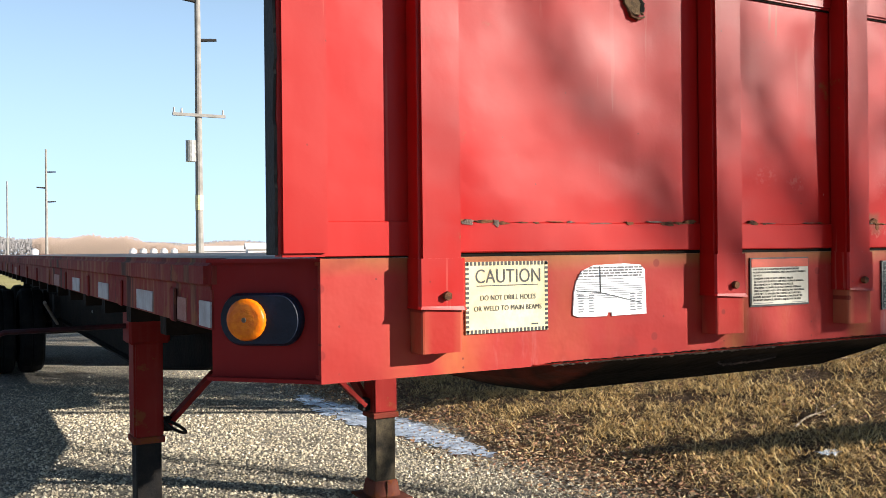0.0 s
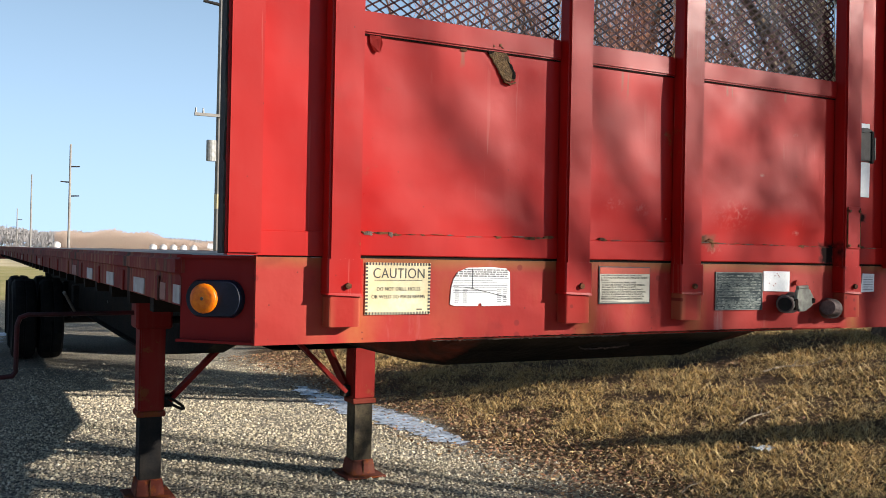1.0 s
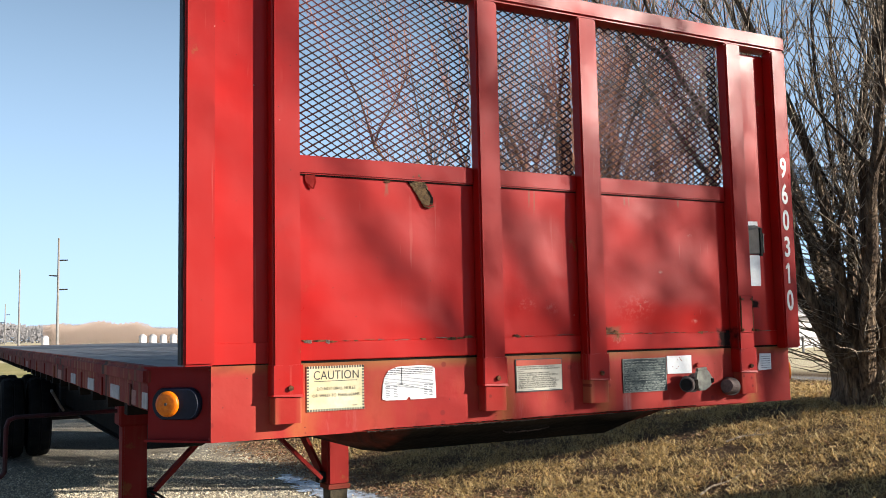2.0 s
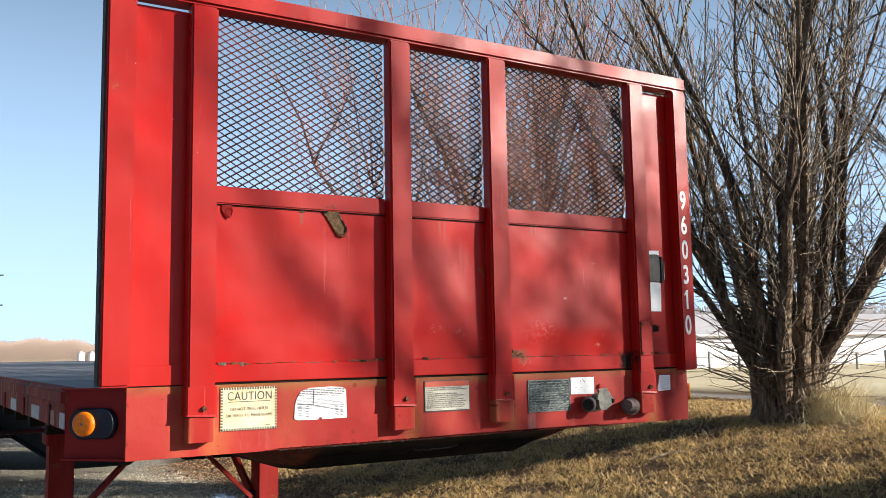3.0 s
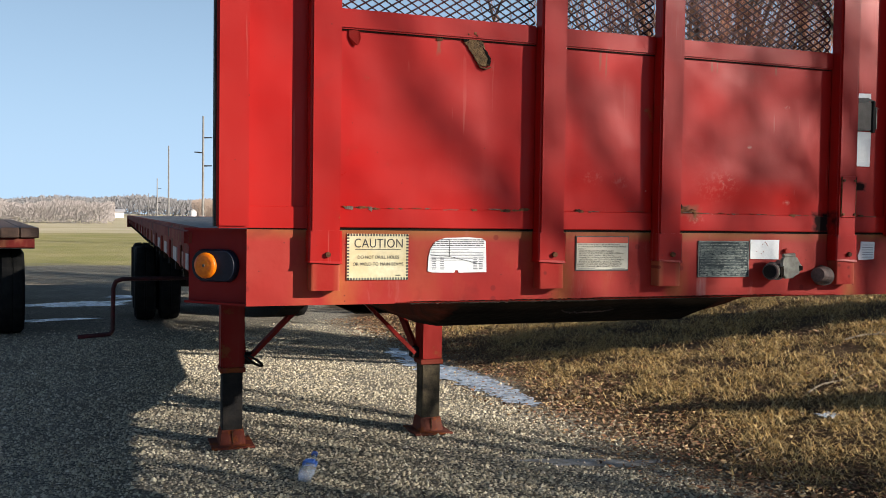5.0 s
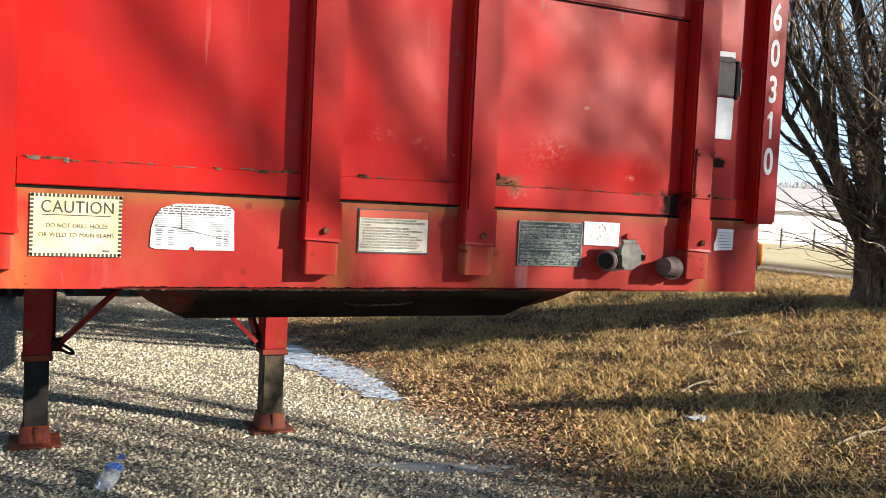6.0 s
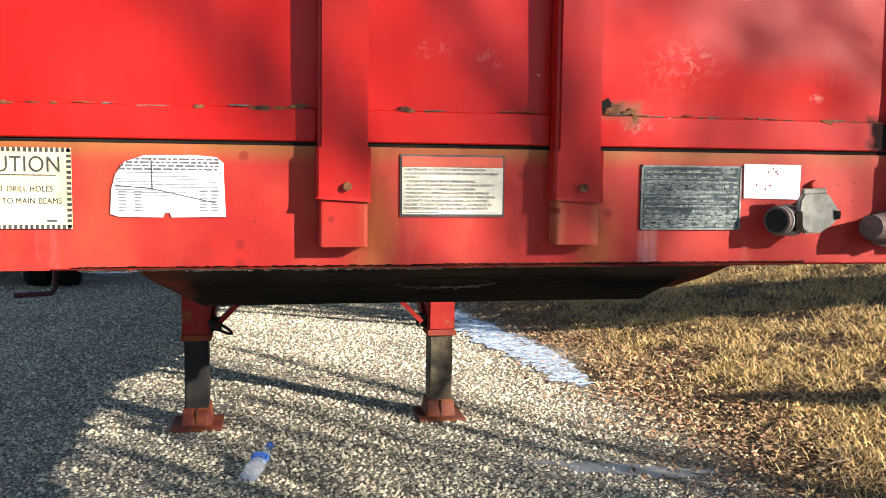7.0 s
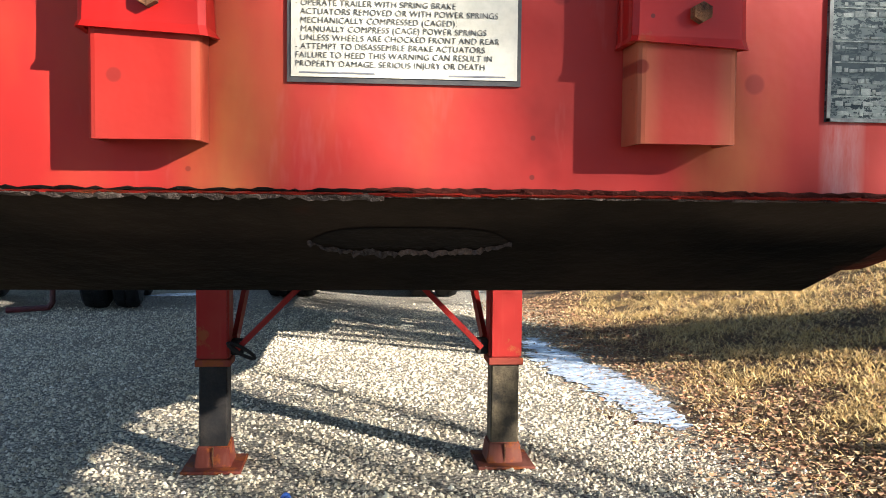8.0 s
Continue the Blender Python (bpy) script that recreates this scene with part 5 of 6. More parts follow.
# ---------------------------------------------------------------- neighbouring trailer
def build_neighbour():
    other = thing("parked_trailer", (0, 0, 0), "old flatbed trailer with a rotten timber deck", "trailer")
    xr, xl, y0 = -1.14, -3.60, 8.95
    swing = Matrix.Rotation(radians(7), 4, "Z")
    other.rotation_euler.z, other.location = radians(7), Vector((xr, y0, 0)) - swing @ Vector((xr, y0, 0))
    n = 12
    w = (xr - xl) / n
    deck = part("deck_frame", block(xl + 0.05, xr - 0.05, y0 + 0.05, 21.0, 1.02, 1.14), DARK_STEEL, other)
    base = part("deck_board", block(0.005, w - 0.005, y0, 21.0, 1.145, 1.262, bevel=0.01), OLD_DECK, deck)
    base.location.x = xl
    for i in range(1, n):
        ob = new("deck_board", base.data)
        ob.parent = deck
        ob.location = (xl + i * w, 0.03 * math.sin(i * 2.3), 0)
    part("end_beam", block(xl, xr - 0.05, y0 + 0.04, y0 + 0.10, 1.03, 1.14, bevel=0.01), RAIL, other)
    for x in (-2.85, -1.95):
        part("main_beam", block(x - 0.06, x + 0.06, y0 + 0.2, 20.5, 0.80, 1.10), DARK_STEEL, other)
    running_gear(other, (9.53, 10.78), (-3.40, -3.08, -1.74, -1.42), -3.3, -1.5)


build_neighbour()


# ---------------------------------------------------------------- trees
class Wood:
    """Collects tapered tubes into one mesh."""

    def __init__(self):
        self.v, self.f = [], []

    def tube(self, pts, r0, r1, sides, flute=0.0):
        k0, n = len(self.v), len(pts)
        ring = [(math.cos(2 * math.pi * s / sides), math.sin(2 * math.pi * s / sides)) for s in range(sides)]
        side = Vector((1, 0.3, 0))
        for i, p in enumerate(pts):
            d = (pts[min(i + 1, n - 1)] - pts[max(i - 1, 0)]).normalized()
            u = d.cross(side)
            u = u.normalized() if u.length > 0.05 else d.cross(Vector((0, 1, 0.2))).normalized()
            w = d.cross(u)
            r = r0 + (r1 - r0) * i / (n - 1)
            for c, s in ring:
                an = math.atan2(s, c)
                k = r * (1 + flute * (math.sin(6 * an + 0.5 * i) + 0.6 * math.sin(11 * an + 1.3 - 0.4 * i)))
                q = p + u * (c * k) + w * (s * k)
                self.v.append((q.x, q.y, q.z))
        for i in range(n - 1):
            a = k0 + i * sides
            for s in range(sides):
                t = (s + 1) % sides
                self.f.append((a + s, a + t, a + sides + t, a + sides + s))
        self.f.append(tuple(range(k0 + (n - 1) * sides, k0 + n * sides)))

    def made(self, name, material, parent, label=""):
        return raw(name, self.v, self.f, material, parent, label)


def shoot(rng, start, way, length, n, lift, wobble):
    """A bending path that turns upwards as it grows."""
    pts, p, d = [start], start.copy(), way.normalized()
    for _ in range(n):
        d = (d + Vector((rng.gauss(0, wobble), rng.gauss(0, wobble), lift + rng.gauss(0, wobble * 0.5)))).normalized()
        p = p + d * (length / n)
        pts.append(p.copy())
    return pts


def willow(at, seed, stems, spread, tall, label, twig, thick=1.0, dense=1.0, lean=(0, 0), base_r=0.5, low_twigs=60, shoots=22, apart=False, leaning=(), bark=None, trunk_tall=1.0, trunk_top=0.30, trunk_lean=(0, 0), root_z=(-0.15, 0.3), cross=4, hug=0.62, taper=0.28, whip_from=0, whip_long=1.0, bough_long=1.0, twig_r=1.0, low_r=1.0):
    rng = random.Random(seed)
    tree = thing("willow_tree", at, label, "tree")
    trunk, limbs, twigs = Wood(), Wood(), Wood()
    if base_r:
        trunk.tube([Vector((0, 0, -0.25)), Vector((0, 0, 0.0)), Vector((0.02, 0, 0.15 * trunk_tall)), Vector((0.5 * trunk_lean[0], 0.03 + 0.5 * trunk_lean[1], 0.6 * trunk_tall)), Vector((0.02 + trunk_lean[0], trunk_lean[1], trunk_tall))], base_r * 1.2, base_r * trunk_top, 48, 0.11)
    for s in range(stems):
        an = 2 * math.pi * (s + rng.uniform(-0.3, 0.3)) / stems
        out = rng.uniform(0.25, 1.0) * spread
        root = Vector((math.cos(an) * base_r * hug, math.sin(an) * base_r * hug, rng.uniform(*root_z)))
        way = Vector((math.cos(an) * out + lean[0], math.sin(an) * out + lean[1], 1.0))
        length = tall * rng.uniform(0.7, 1.0)
        path = shoot(rng, root, way, length, 9, 0.03, 0.10)
        r = thick * rng.uniform(0.065, 0.135)
        stem = Wood()
        stem.tube(path, r, r * taper, 9, 0.06)
        stem.made("stem", bark or BARK, tree)
        for b in range(int(7 * dense)):
            i = rng.randint(1, 7)
            q = path[i].lerp(path[i + 1], rng.random())
            turn = rng.uniform(0, 6.28)
            way = Vector((math.cos(turn) * 0.8 + math.cos(an) * 0.35, math.sin(turn) * 0.8 + math.sin(an) * 0.35, rng.uniform(0.5, 1.3)))
            length_b = bough_long * tall * rng.uniform(0.25, 0.5)
            bough = shoot(rng, q, way, length_b, 7, 0.09, 0.10)
            rb = thick * rng.uniform(0.020, 0.045)
            limbs.tube(bough, rb, rb * 0.25, 5)
            if apart:
                limbs.made("limb", LIMB, tree)
                limbs = Wood()
            for w in range(int(shoots * 0.45)):
                k = rng.randint(1, 6)
                q2 = bough[k].lerp(bough[k + 1], rng.random())
                turn = rng.uniform(0, 6.28)
                way = Vector((math.cos(turn) * 0.7, math.sin(turn) * 0.7, rng.uniform(0.4, 1.5)))
                whip = shoot(rng, q2, way, tall * rng.uniform(0.08, 0.24), 5, 0.10, 0.09)
                twigs.tube(whip, twig_r * thick * 0.0085, 0.0022 * twig_r, 3)
        for b in range(int(shoots * dense)):
            i = rng.randint(whip_from, 8)
            q = path[i].lerp(path[i + 1], rng.random())
            turn = rng.uniform(0, 6.28)
            way = Vector((math.cos(turn) * 0.55 + math.cos(an) * 0.5, math.sin(turn) * 0.55 + math.sin(an) * 0.5, rng.uniform(0.8, 1.9)))
            whip = shoot(rng, q, way, whip_long * tall * rng.uniform(0.15, 0.38), 6, 0.08, 0.06 if whip_from else 0.08)
            twigs.tube(whip, twig_r * thick * rng.uniform(0.008, 0.014), 0.003 * twig_r, 3)
            for c in range(cross):
                k = rng.randint(1, 4)
                turn = rng.uniform(0, 6.28)
                way = Vector((math.cos(turn), math.sin(turn), rng.uniform(0.3, 1.4)))
                twigs.tube(shoot(rng, whip[k], way, tall * rng.uniform(0.05, 0.13), 4, 0.08, 0.10), twig_r * thick * 0.0055, 0.002 * twig_r, 3)
    for way, length, r in leaning:
        path = shoot(rng, Vector((way[0] * 0.2, way[1] * 0.2, 0.35)), Vector(way), length, 8, 0.05, 0.05)
        stem = Wood()
        stem.tube(path, r, r * 0.35, 10)
        stem.made("stem", bark or BARK, tree)
        for b in range(34):
            i = rng.randint(2, 7)
            turn = rng.uniform(0, 6.28)
            whip = shoot(rng, path[i], Vector((math.cos(turn), math.sin(turn), rng.uniform(0.2, 1.3))), rng.uniform(0.8, 2.2), 6, 0.06, 0.10)
            twigs.tube(whip, 0.009, 0.003, 3)
            for c in range(3):
                twigs.tube(shoot(rng, whip[rng.randint(1, 4)], Vector((rng.gauss(0, 1), rng.gauss(0, 1), rng.uniform(0.2, 1.2))), rng.uniform(0.3, 0.9), 4, 0.08, 0.1), 0.005, 0.002, 3)
    for b in range(low_twigs):
        turn = rng.uniform(0, 6.28)
        q = Vector((math.cos(turn) * base_r * 0.7, math.sin(turn) * base_r * 0.7, rng.uniform(0.2, 2.2)))
        way = Vector((math.cos(turn), math.sin(turn), rng.uniform(-0.25, 0.7)))
        whip = shoot(rng, q, way, rng.uniform(0.35, 1.35), 7, 0.03, 0.22)
        twigs.tube(whip, low_r * thick * rng.uniform(0.006, 0.011), 0.002, 3)
    if trunk.f:
        trunk.made("trunk", bark or BARK, tree)
    if limbs.f:
        tagged(limbs.made("limb", bark or LIMB, tree), kind="stuff")
    tagged(twigs.made("twig", twig, tree), kind="stuff")
    return tree


def at_ground(x, y):
    return (x, y, float(height(x, y)))


willow(at_ground(6.66, 3.08), 3, 17, 0.46, 5.2, "bare multi-stemmed willow on the grass bank", TWIG, 0.52, 0.45, base_r=0.27, low_twigs=420, shoots=32, apart=True, trunk_tall=0.95, trunk_top=1.0, root_z=(0.0, 0.5), cross=1, hug=0.80,
       taper=0.13, whip_from=2, whip_long=1.45, bough_long=0.62, twig_r=1.25, leaning=[((0.48, -0.62, 0.95), 5.0, 0.105), ((0.20, -0.8, 1.0), 4.2, 0.05), ((-0.40, -0.5, 1.0), 4.0, 0.055)], low_r=1.9)
willow(at_ground(8.00, 9.90), 11, 24, 0.62, 6.4, "bare reddish willow shrub behind the trailer", RED_TWIG, 0.38, 0.6, base_r=0.35, low_twigs=160, shoots=15, bark=RED_BARK, taper=0.2, whip_long=1.2, bough_long=0.8, twig_r=2.2, cross=2)
willow(at_ground(10.1, 10.6), 12, 23, 0.48, 7.4, "bare reddish willow shrub beside the slender willow", RED_TWIG, 0.42, 0.6, base_r=0.55, low_twigs=110, shoots=13, bark=RED_BARK, taper=0.2, whip_long=1.2, bough_long=0.8, twig_r=2.2, cross=2)
# made up, hidden by the first willow, to shade ground under the trailer
willow(at_ground(9.00, 5.00), 47, 6, 0.75, 6.2, "slender bare willow added behind the first one to shade under the trailer", TWIG, 0.60, 0.5, base_r=0.22, low_twigs=10, shoots=10)
# out of view; boughs shade the headboard and lot, an added stump the bank
# made-up stump: taper and lean are shaped to cast a wedge shadow
willow(at_ground(7.00, -1.00), 29, 0, 0.25, 2.6, "broad leaning stump added out of view to shade the bank", TWIG, 0.7, 0.3, base_r=0.50, low_twigs=12, trunk_tall=1.38, trunk_top=0.10, trunk_lean=(0.30, 0.30))
willow(at_ground(8.30, -5.00), 31, 11, 0.50, 7.0, "bare willow at the end of the row", TWIG, 0.42, 1.2, base_r=0.30, low_twigs=20, shoots=26,
       leaning=[((0.55, -0.2, 1.2), 5.0, 0.045), ((-0.3, 0.3, 1.0), 4.6, 0.045), ((-0.50, 0.0, 1.0), 5.2, 0.050)])


# ---------------------------------------------------------------- distance
def utility_pole(at, tall, label, arms=1, r=0.15):
    pole = thing("utility_pole", at, label, "utility pole", "poles along the road")
    part("shaft", rod(bmesh.new(), (0, 0, -0.3), (0, 0, tall), r, r * 0.62, 12), POLE, pole)
    if arms == 1:
        z = 6.85
        part("crossarm", block(-1.05, 1.05, -0.2, -0.08, z, z + 0.12), POLE, pole)
        for x in (-1.0, -0.7, 0.95):
            part("insulator", rod(bmesh.new(), (x, -0.14, z + 0.12), (x, -0.14, z + 0.32), 0.05, 0.03), RIM, pole)
        part("transformer", rod(bmesh.new(), (-0.32, 0, 5.05), (-0.32, 0, 5.9), 0.2, 0.2, 16), RIM, pole, "grey transformer can")
        for z, s in ((9.95, 1), (11.5, -1)):
            part("line_post", rod(bmesh.new(), (0, 0, z), (s * 0.75, 0, z + 0.08), 0.07, 0.06), DARK_STEEL, pole)
        part("marker_band", rod(bmesh.new(), (0, 0, 3.1), (0, 0, 3.7), r * 0.97, r * 0.96, 12), CREAM, pole)
    elif arms == 0:
        for z, s in ((tall - 2.3, 1), (tall - 3.9, -1), (tall - 5.3, 1)):
            part("line_post", rod(bmesh.new(), (0, 0, z), (s * 0.9, 0, z + 0.05), 0.08, 0.06), DARK_STEEL, pole)
    return pole


def bearing(deg, dist, eye=(-0.55, -1.7)):
    return (eye[0] + dist * math.sin(radians(deg)), eye[1] + dist * math.cos(radians(deg)), 0)


utility_pole(bearing(13.66, 38, (-0.518, -1.353)), 14.0, "tall wooden utility pole with crossarm and transformer", 1, 0.17)
utility_pole((8.347, 98.0, 0), 11.9, "distant wooden utility pole", 0)
utility_pole((5.744, 116.0, 0), 9.9, "distant plain wooden pole", 2, 0.12)
utility_pole(bearing(2.34, 210, (-0.56, -2.56)), 9.2, "very distant wooden utility pole", 0, 0.14)
utility_pole(bearing(1.83, 300, (-0.56, -2.56)), 7.8, "very distant plain wooden pole", 2, 0.14)


def puffs(name, x0, x1, y0, y1, count, tall, size, material, label, seed, roll=0.02):
    """Leafless scrub or woods far off: many small upright flakes heaped to an uneven top."""
    rng = np.random.default_rng(seed)
    x, y = rng.uniform(x0, x1, count), rng.uniform(y0, y1, count)
    top = tall * (0.66 + 0.20 * np.sin(x * roll + seed) + 0.10 * np.sin(x * roll * 3.7 + 1) + 0.06 * np.sin(x * roll * 13))
    lump = np.sin(x * roll * 31 + y * 0.7) * np.sin(x * roll * 47 - y * 0.4 + 2)
    z = top * (0.93 + 0.09 * lump) * rng.uniform(0, 1, count) ** 0.55
    w, h = size * 0.52 * rng.uniform(0.4, 1.0, count), size * rng.uniform(0.5, 1.0, count)
    lean = rng.normal(0, 0.45, count) * h
    turn = rng.normal(0, 0.22, count)
    dx, dy = w * np.cos(turn), w * np.sin(turn)
    low = np.maximum(z - h, -0.3)
    verts = np.empty((count, 4, 3))
    verts[:, 0] = np.stack([x - dx, y - dy, low], -1)
    verts[:, 1] = np.stack([x + dx, y + dy, low], -1)
    verts[:, 2] = np.stack([x + dx * 0.7 + lean, y + dy, z + h * 0.35], -1)
    verts[:, 3] = np.stack([x - dx * 0.2 + lean, y - dy, z + h * 0.6], -1)
    faces = np.arange(count * 4).reshape(-1, 4)
    return tagged(raw(name, verts.reshape(-1, 3).tolist(), faces.tolist(), material), label, "brush", kind="stuff")


puffs("far_brush", 18, 66, 218, 246, 150000, 6.7, 0.12, BRUSH, "orange-brown leafless brush beyond the grain bins", 1, 0.055)
puffs("grey_thicket", -90, -0.6, 124, 140, 80000, 4.2, 0.16, THICKET, "grey leafless thicket beyond the field", 3, 0.05)
puffs("far_ridge", -300, 460, 500, 560, 70000, 12, 0.9, WOODS, "low wooded ridge on the horizon", 2, 0.011)
puffs("far_hill", 300, 900, 270, 340, 60000, 24, 1.1, WOODS, "wooded hill beyond the barns", 5, 0.008)


def barn(at, turn, long, deep, wall, roof, label, cover=None):
    ob = thing("barn", at, label, "barn")
    ob.rotation_euler.z = radians(turn)
    part("wall", block(-long / 2, long / 2, -deep / 2, deep / 2, -0.3, wall, bevel=0.02), FAR_WHITE, ob)
    bm = bmesh.new()
    q = 0.4
    pts = [(-deep / 2 - q, wall - 0.1), (0, wall + roof), (deep / 2 + q, wall - 0.1), (deep / 2 + q, wall + 0.05), (0, wall + roof + 0.15), (-deep / 2 - q, wall + 0.05)]
    a, b = [bm.verts.new((-long / 2 - q, y, z)) for y, z in pts], [bm.verts.new((long / 2 + q, y, z)) for y, z in pts]
    bm.faces.new(a)
    bm.faces.new(b)
    for i in range(6):
        j = (i + 1) % 6
        bm.faces.new((a[i], a[j], b[j], b[i]))
    part("roof", bm, cover or FAR_ROOF, ob)
    return ob


barn((60, 39, 0), -10, 66, 9, 2.1, 1.3, "long low white barn behind a wooden fence")
barn(bearing(-0.30, 300, (-0.56, -2.56)), 3, 7.5, 6, 1.9, 0.6, "distant low white building beyond the field")
silo = thing("silo", bearing(4.43, 150, (-0.56, -2.56)), "small white upright tank beside a distant pole", "tank")
part("drum", rod(bmesh.new(), (0, 0, 0), (0, 0, 1.9), 0.55, 0.55, 20), FAR_WHITE, silo)
part("dome", rod(bmesh.new(), (0, 0, 1.9), (0, 0, 2.2), 0.55, 0.2, 20), FAR_ROOF, silo)


def grain_bin(at, r, tall):
    ob = thing("grain_bin", at, "small white round grain bin with a cone roof", "grain bin", "grain bins")
    part("drum", rod(bmesh.new(), (0, 0, 0), (0, 0, tall), r, r, 20), FAR_WHITE, ob)
    part("cone_roof", rod(bmesh.new(), (0, 0, tall), (0, 0, tall + r * 0.6), r * 1.04, 0.2, 20), FAR_ROOF, ob)
    return ob


bins = grain_bin(bearing(9.78, 190, (-0.577, -2.311)), 0.72, 1.9)
for k in range(1, 5):
    copy_thing(bins, Matrix.Translation(bearing(9.78 + 0.585 * k, 190 + 4 * k, (-0.577, -2.311))))
barn(bearing(15.4, 175), -14, 14, 8, 1.7, 0.7, "far low white shed beyond the lot", FAR_WHITE)
barn(bearing(18.0, 165), -14, 9, 8, 1.9, 0.9, "far white shed beyond the lot", FAR_WHITE)


def build_fence():
    a, b = Vector((24.0, 36.0, 0)), Vector((56.0, 21.0, 0))
    fence = thing("wooden_fence", (0, 0, 0), "weathered wooden post-and-rail fence", "fence")
    n = 22
    for i in range(n + 1):
        p = a.lerp(b, i / n)
        part("fence_post", block(p.x - 0.05, p.x + 0.05, p.y - 0.05, p.y + 0.05, -0.2, 1.05 + 0.16 * math.sin(i * 2.7), bevel=0.01), POLE, fence)
    for z in (0.45, 0.85):
        part("fence_rail", bar(bmesh.new(), a + Vector((0, 0, z)), b + Vector((0, 0, z)), 0.03, 0.045), POLE, fence)


build_fence()


# ---------------------------------------------------------------- small things on the ground
def patch(name, cx, cy, rx, ry, turn, seed, material, label, category):
    """A thin sheet with a ragged outline lying on the ground."""
    rng = random.Random(seed)
    bm = bmesh.new()
    c, s = math.cos(radians(turn)), math.sin(radians(turn))
    ring = []
    phase = [rng.uniform(0, 6.28) for _ in range(6)]
    n = 220
    for i in range(n):
        an = 2 * math.pi * i / n
        k = 1 + sum(0.15 / (j * 0.6 + 1) * math.sin((2 * j + 3) * an + phase[j]) for j in range(6))
        k += 0.16 * noise.noise(Vector((9 * math.cos(an), 9 * math.sin(an), seed))) + 0.14 * noise.noise(Vector((27 * math.cos(an), 27 * math.sin(an), seed)))
        u, w = rx * k * math.cos(an), ry * k * math.sin(an)
        x, y = cx + u * c - w * s, cy + u * s + w * c
        ring.append(bm.verts.new((x, y, float(height(x, y)) + 0.004)))
    mid = bm.verts.new((cx, cy, float(height(cx, cy)) + 0.008))
    for i in range(n):
        bm.faces.new((ring[i], ring[(i + 1) % n], mid))
    return tagged(part(name, bm, material, None), label, category)


ICE_Y = (3.90, 4.25, 4.80, 5.20, 5.60, 6.20, 6.70, 7.15)
ICE_L = (2.66, 2.53, 2.49, 2.40, 2.33, 2.33, 2.38, 2.50)
ICE_R = (2.78, 2.93, 2.92, 2.90, 2.78, 2.68, 2.60, 2.54)


def ice_side(y, side):
    """The wandering left or right edge of the frozen puddle."""
    base = np.interp(y, ICE_Y, ICE_L if side < 0 else ICE_R)
    return base + 0.030 * np.sin(9.1 * y + side) + 0.022 * np.sin(23.0 * y + 2 * side) + 0.012 * np.sin(61.0 * y)


def ice_strip():
    """Thin ice in a ragged sheet, broken by stones and leaves that stick through."""
    step, spots_, bm = 0.011, {}, bmesh.new()
    for i in range(int(3.24 / step)):
        y = 3.90 + i * step
        a, b = float(ice_side(y, -1)), float(ice_side(y, 1))
        for k in range(int(a / step) - 6, int(b / step) + 6):
            x = k * step
            inside = min(x - a, b - x)
            fine = 0.055 * noise.noise(Vector((9 * x, 6 * y, 2))) + 0.050 * noise.noise(Vector((31 * x, 22 * y, 5)))
            gap = noise.noise(Vector((16 * x, 27 * y, 9)))
            if inside + fine < 0 or (gap > 0.36 and inside < 0.16):
                continue
            quad = []
            for di, dk in ((0, 0), (0, 1), (1, 1), (1, 0)):
                key = (i + di, k + dk)
                if key not in spots_:
                    u, w = key[1] * step, 3.90 + key[0] * step
                    n = noise.noise(Vector((70 * u, 70 * w, 3)))
                    spots_[key] = bm.verts.new((u + 0.004 * n, w + 0.004 * noise.noise(Vector((60 * w, 60 * u, 8))), 0.008 + 0.0022 * noise.noise(Vector((12 * u, 12 * w, 1)))))
                quad.append(spots_[key])
            bm.faces.new(quad)
    return tagged(part("ice_patch", bm, ICE, None, smooth=True), "long frozen puddle at the edge of the gravel", "ice")


ice_strip()
patch("slush_patch", 2.36, 2.36, 0.40, 0.085, -20, 15, SLUSH, "grey slush on the leafy edge of the gravel", "slush")
patch("ice_patch", -0.90, 13.0, 0.85, 0.42, 8, 6, ICE, "white frozen puddle on the gravel lane", "ice")
patch("ice_patch", -1.10, 10.8, 0.50, 0.16, 14, 12, ICE, "frozen puddle on the gravel lane", "ice")
patch("ice_patch", 0.10, 14.2, 0.60, 0.30, 0, 21, ICE, "frozen puddle on the gravel lane", "ice")


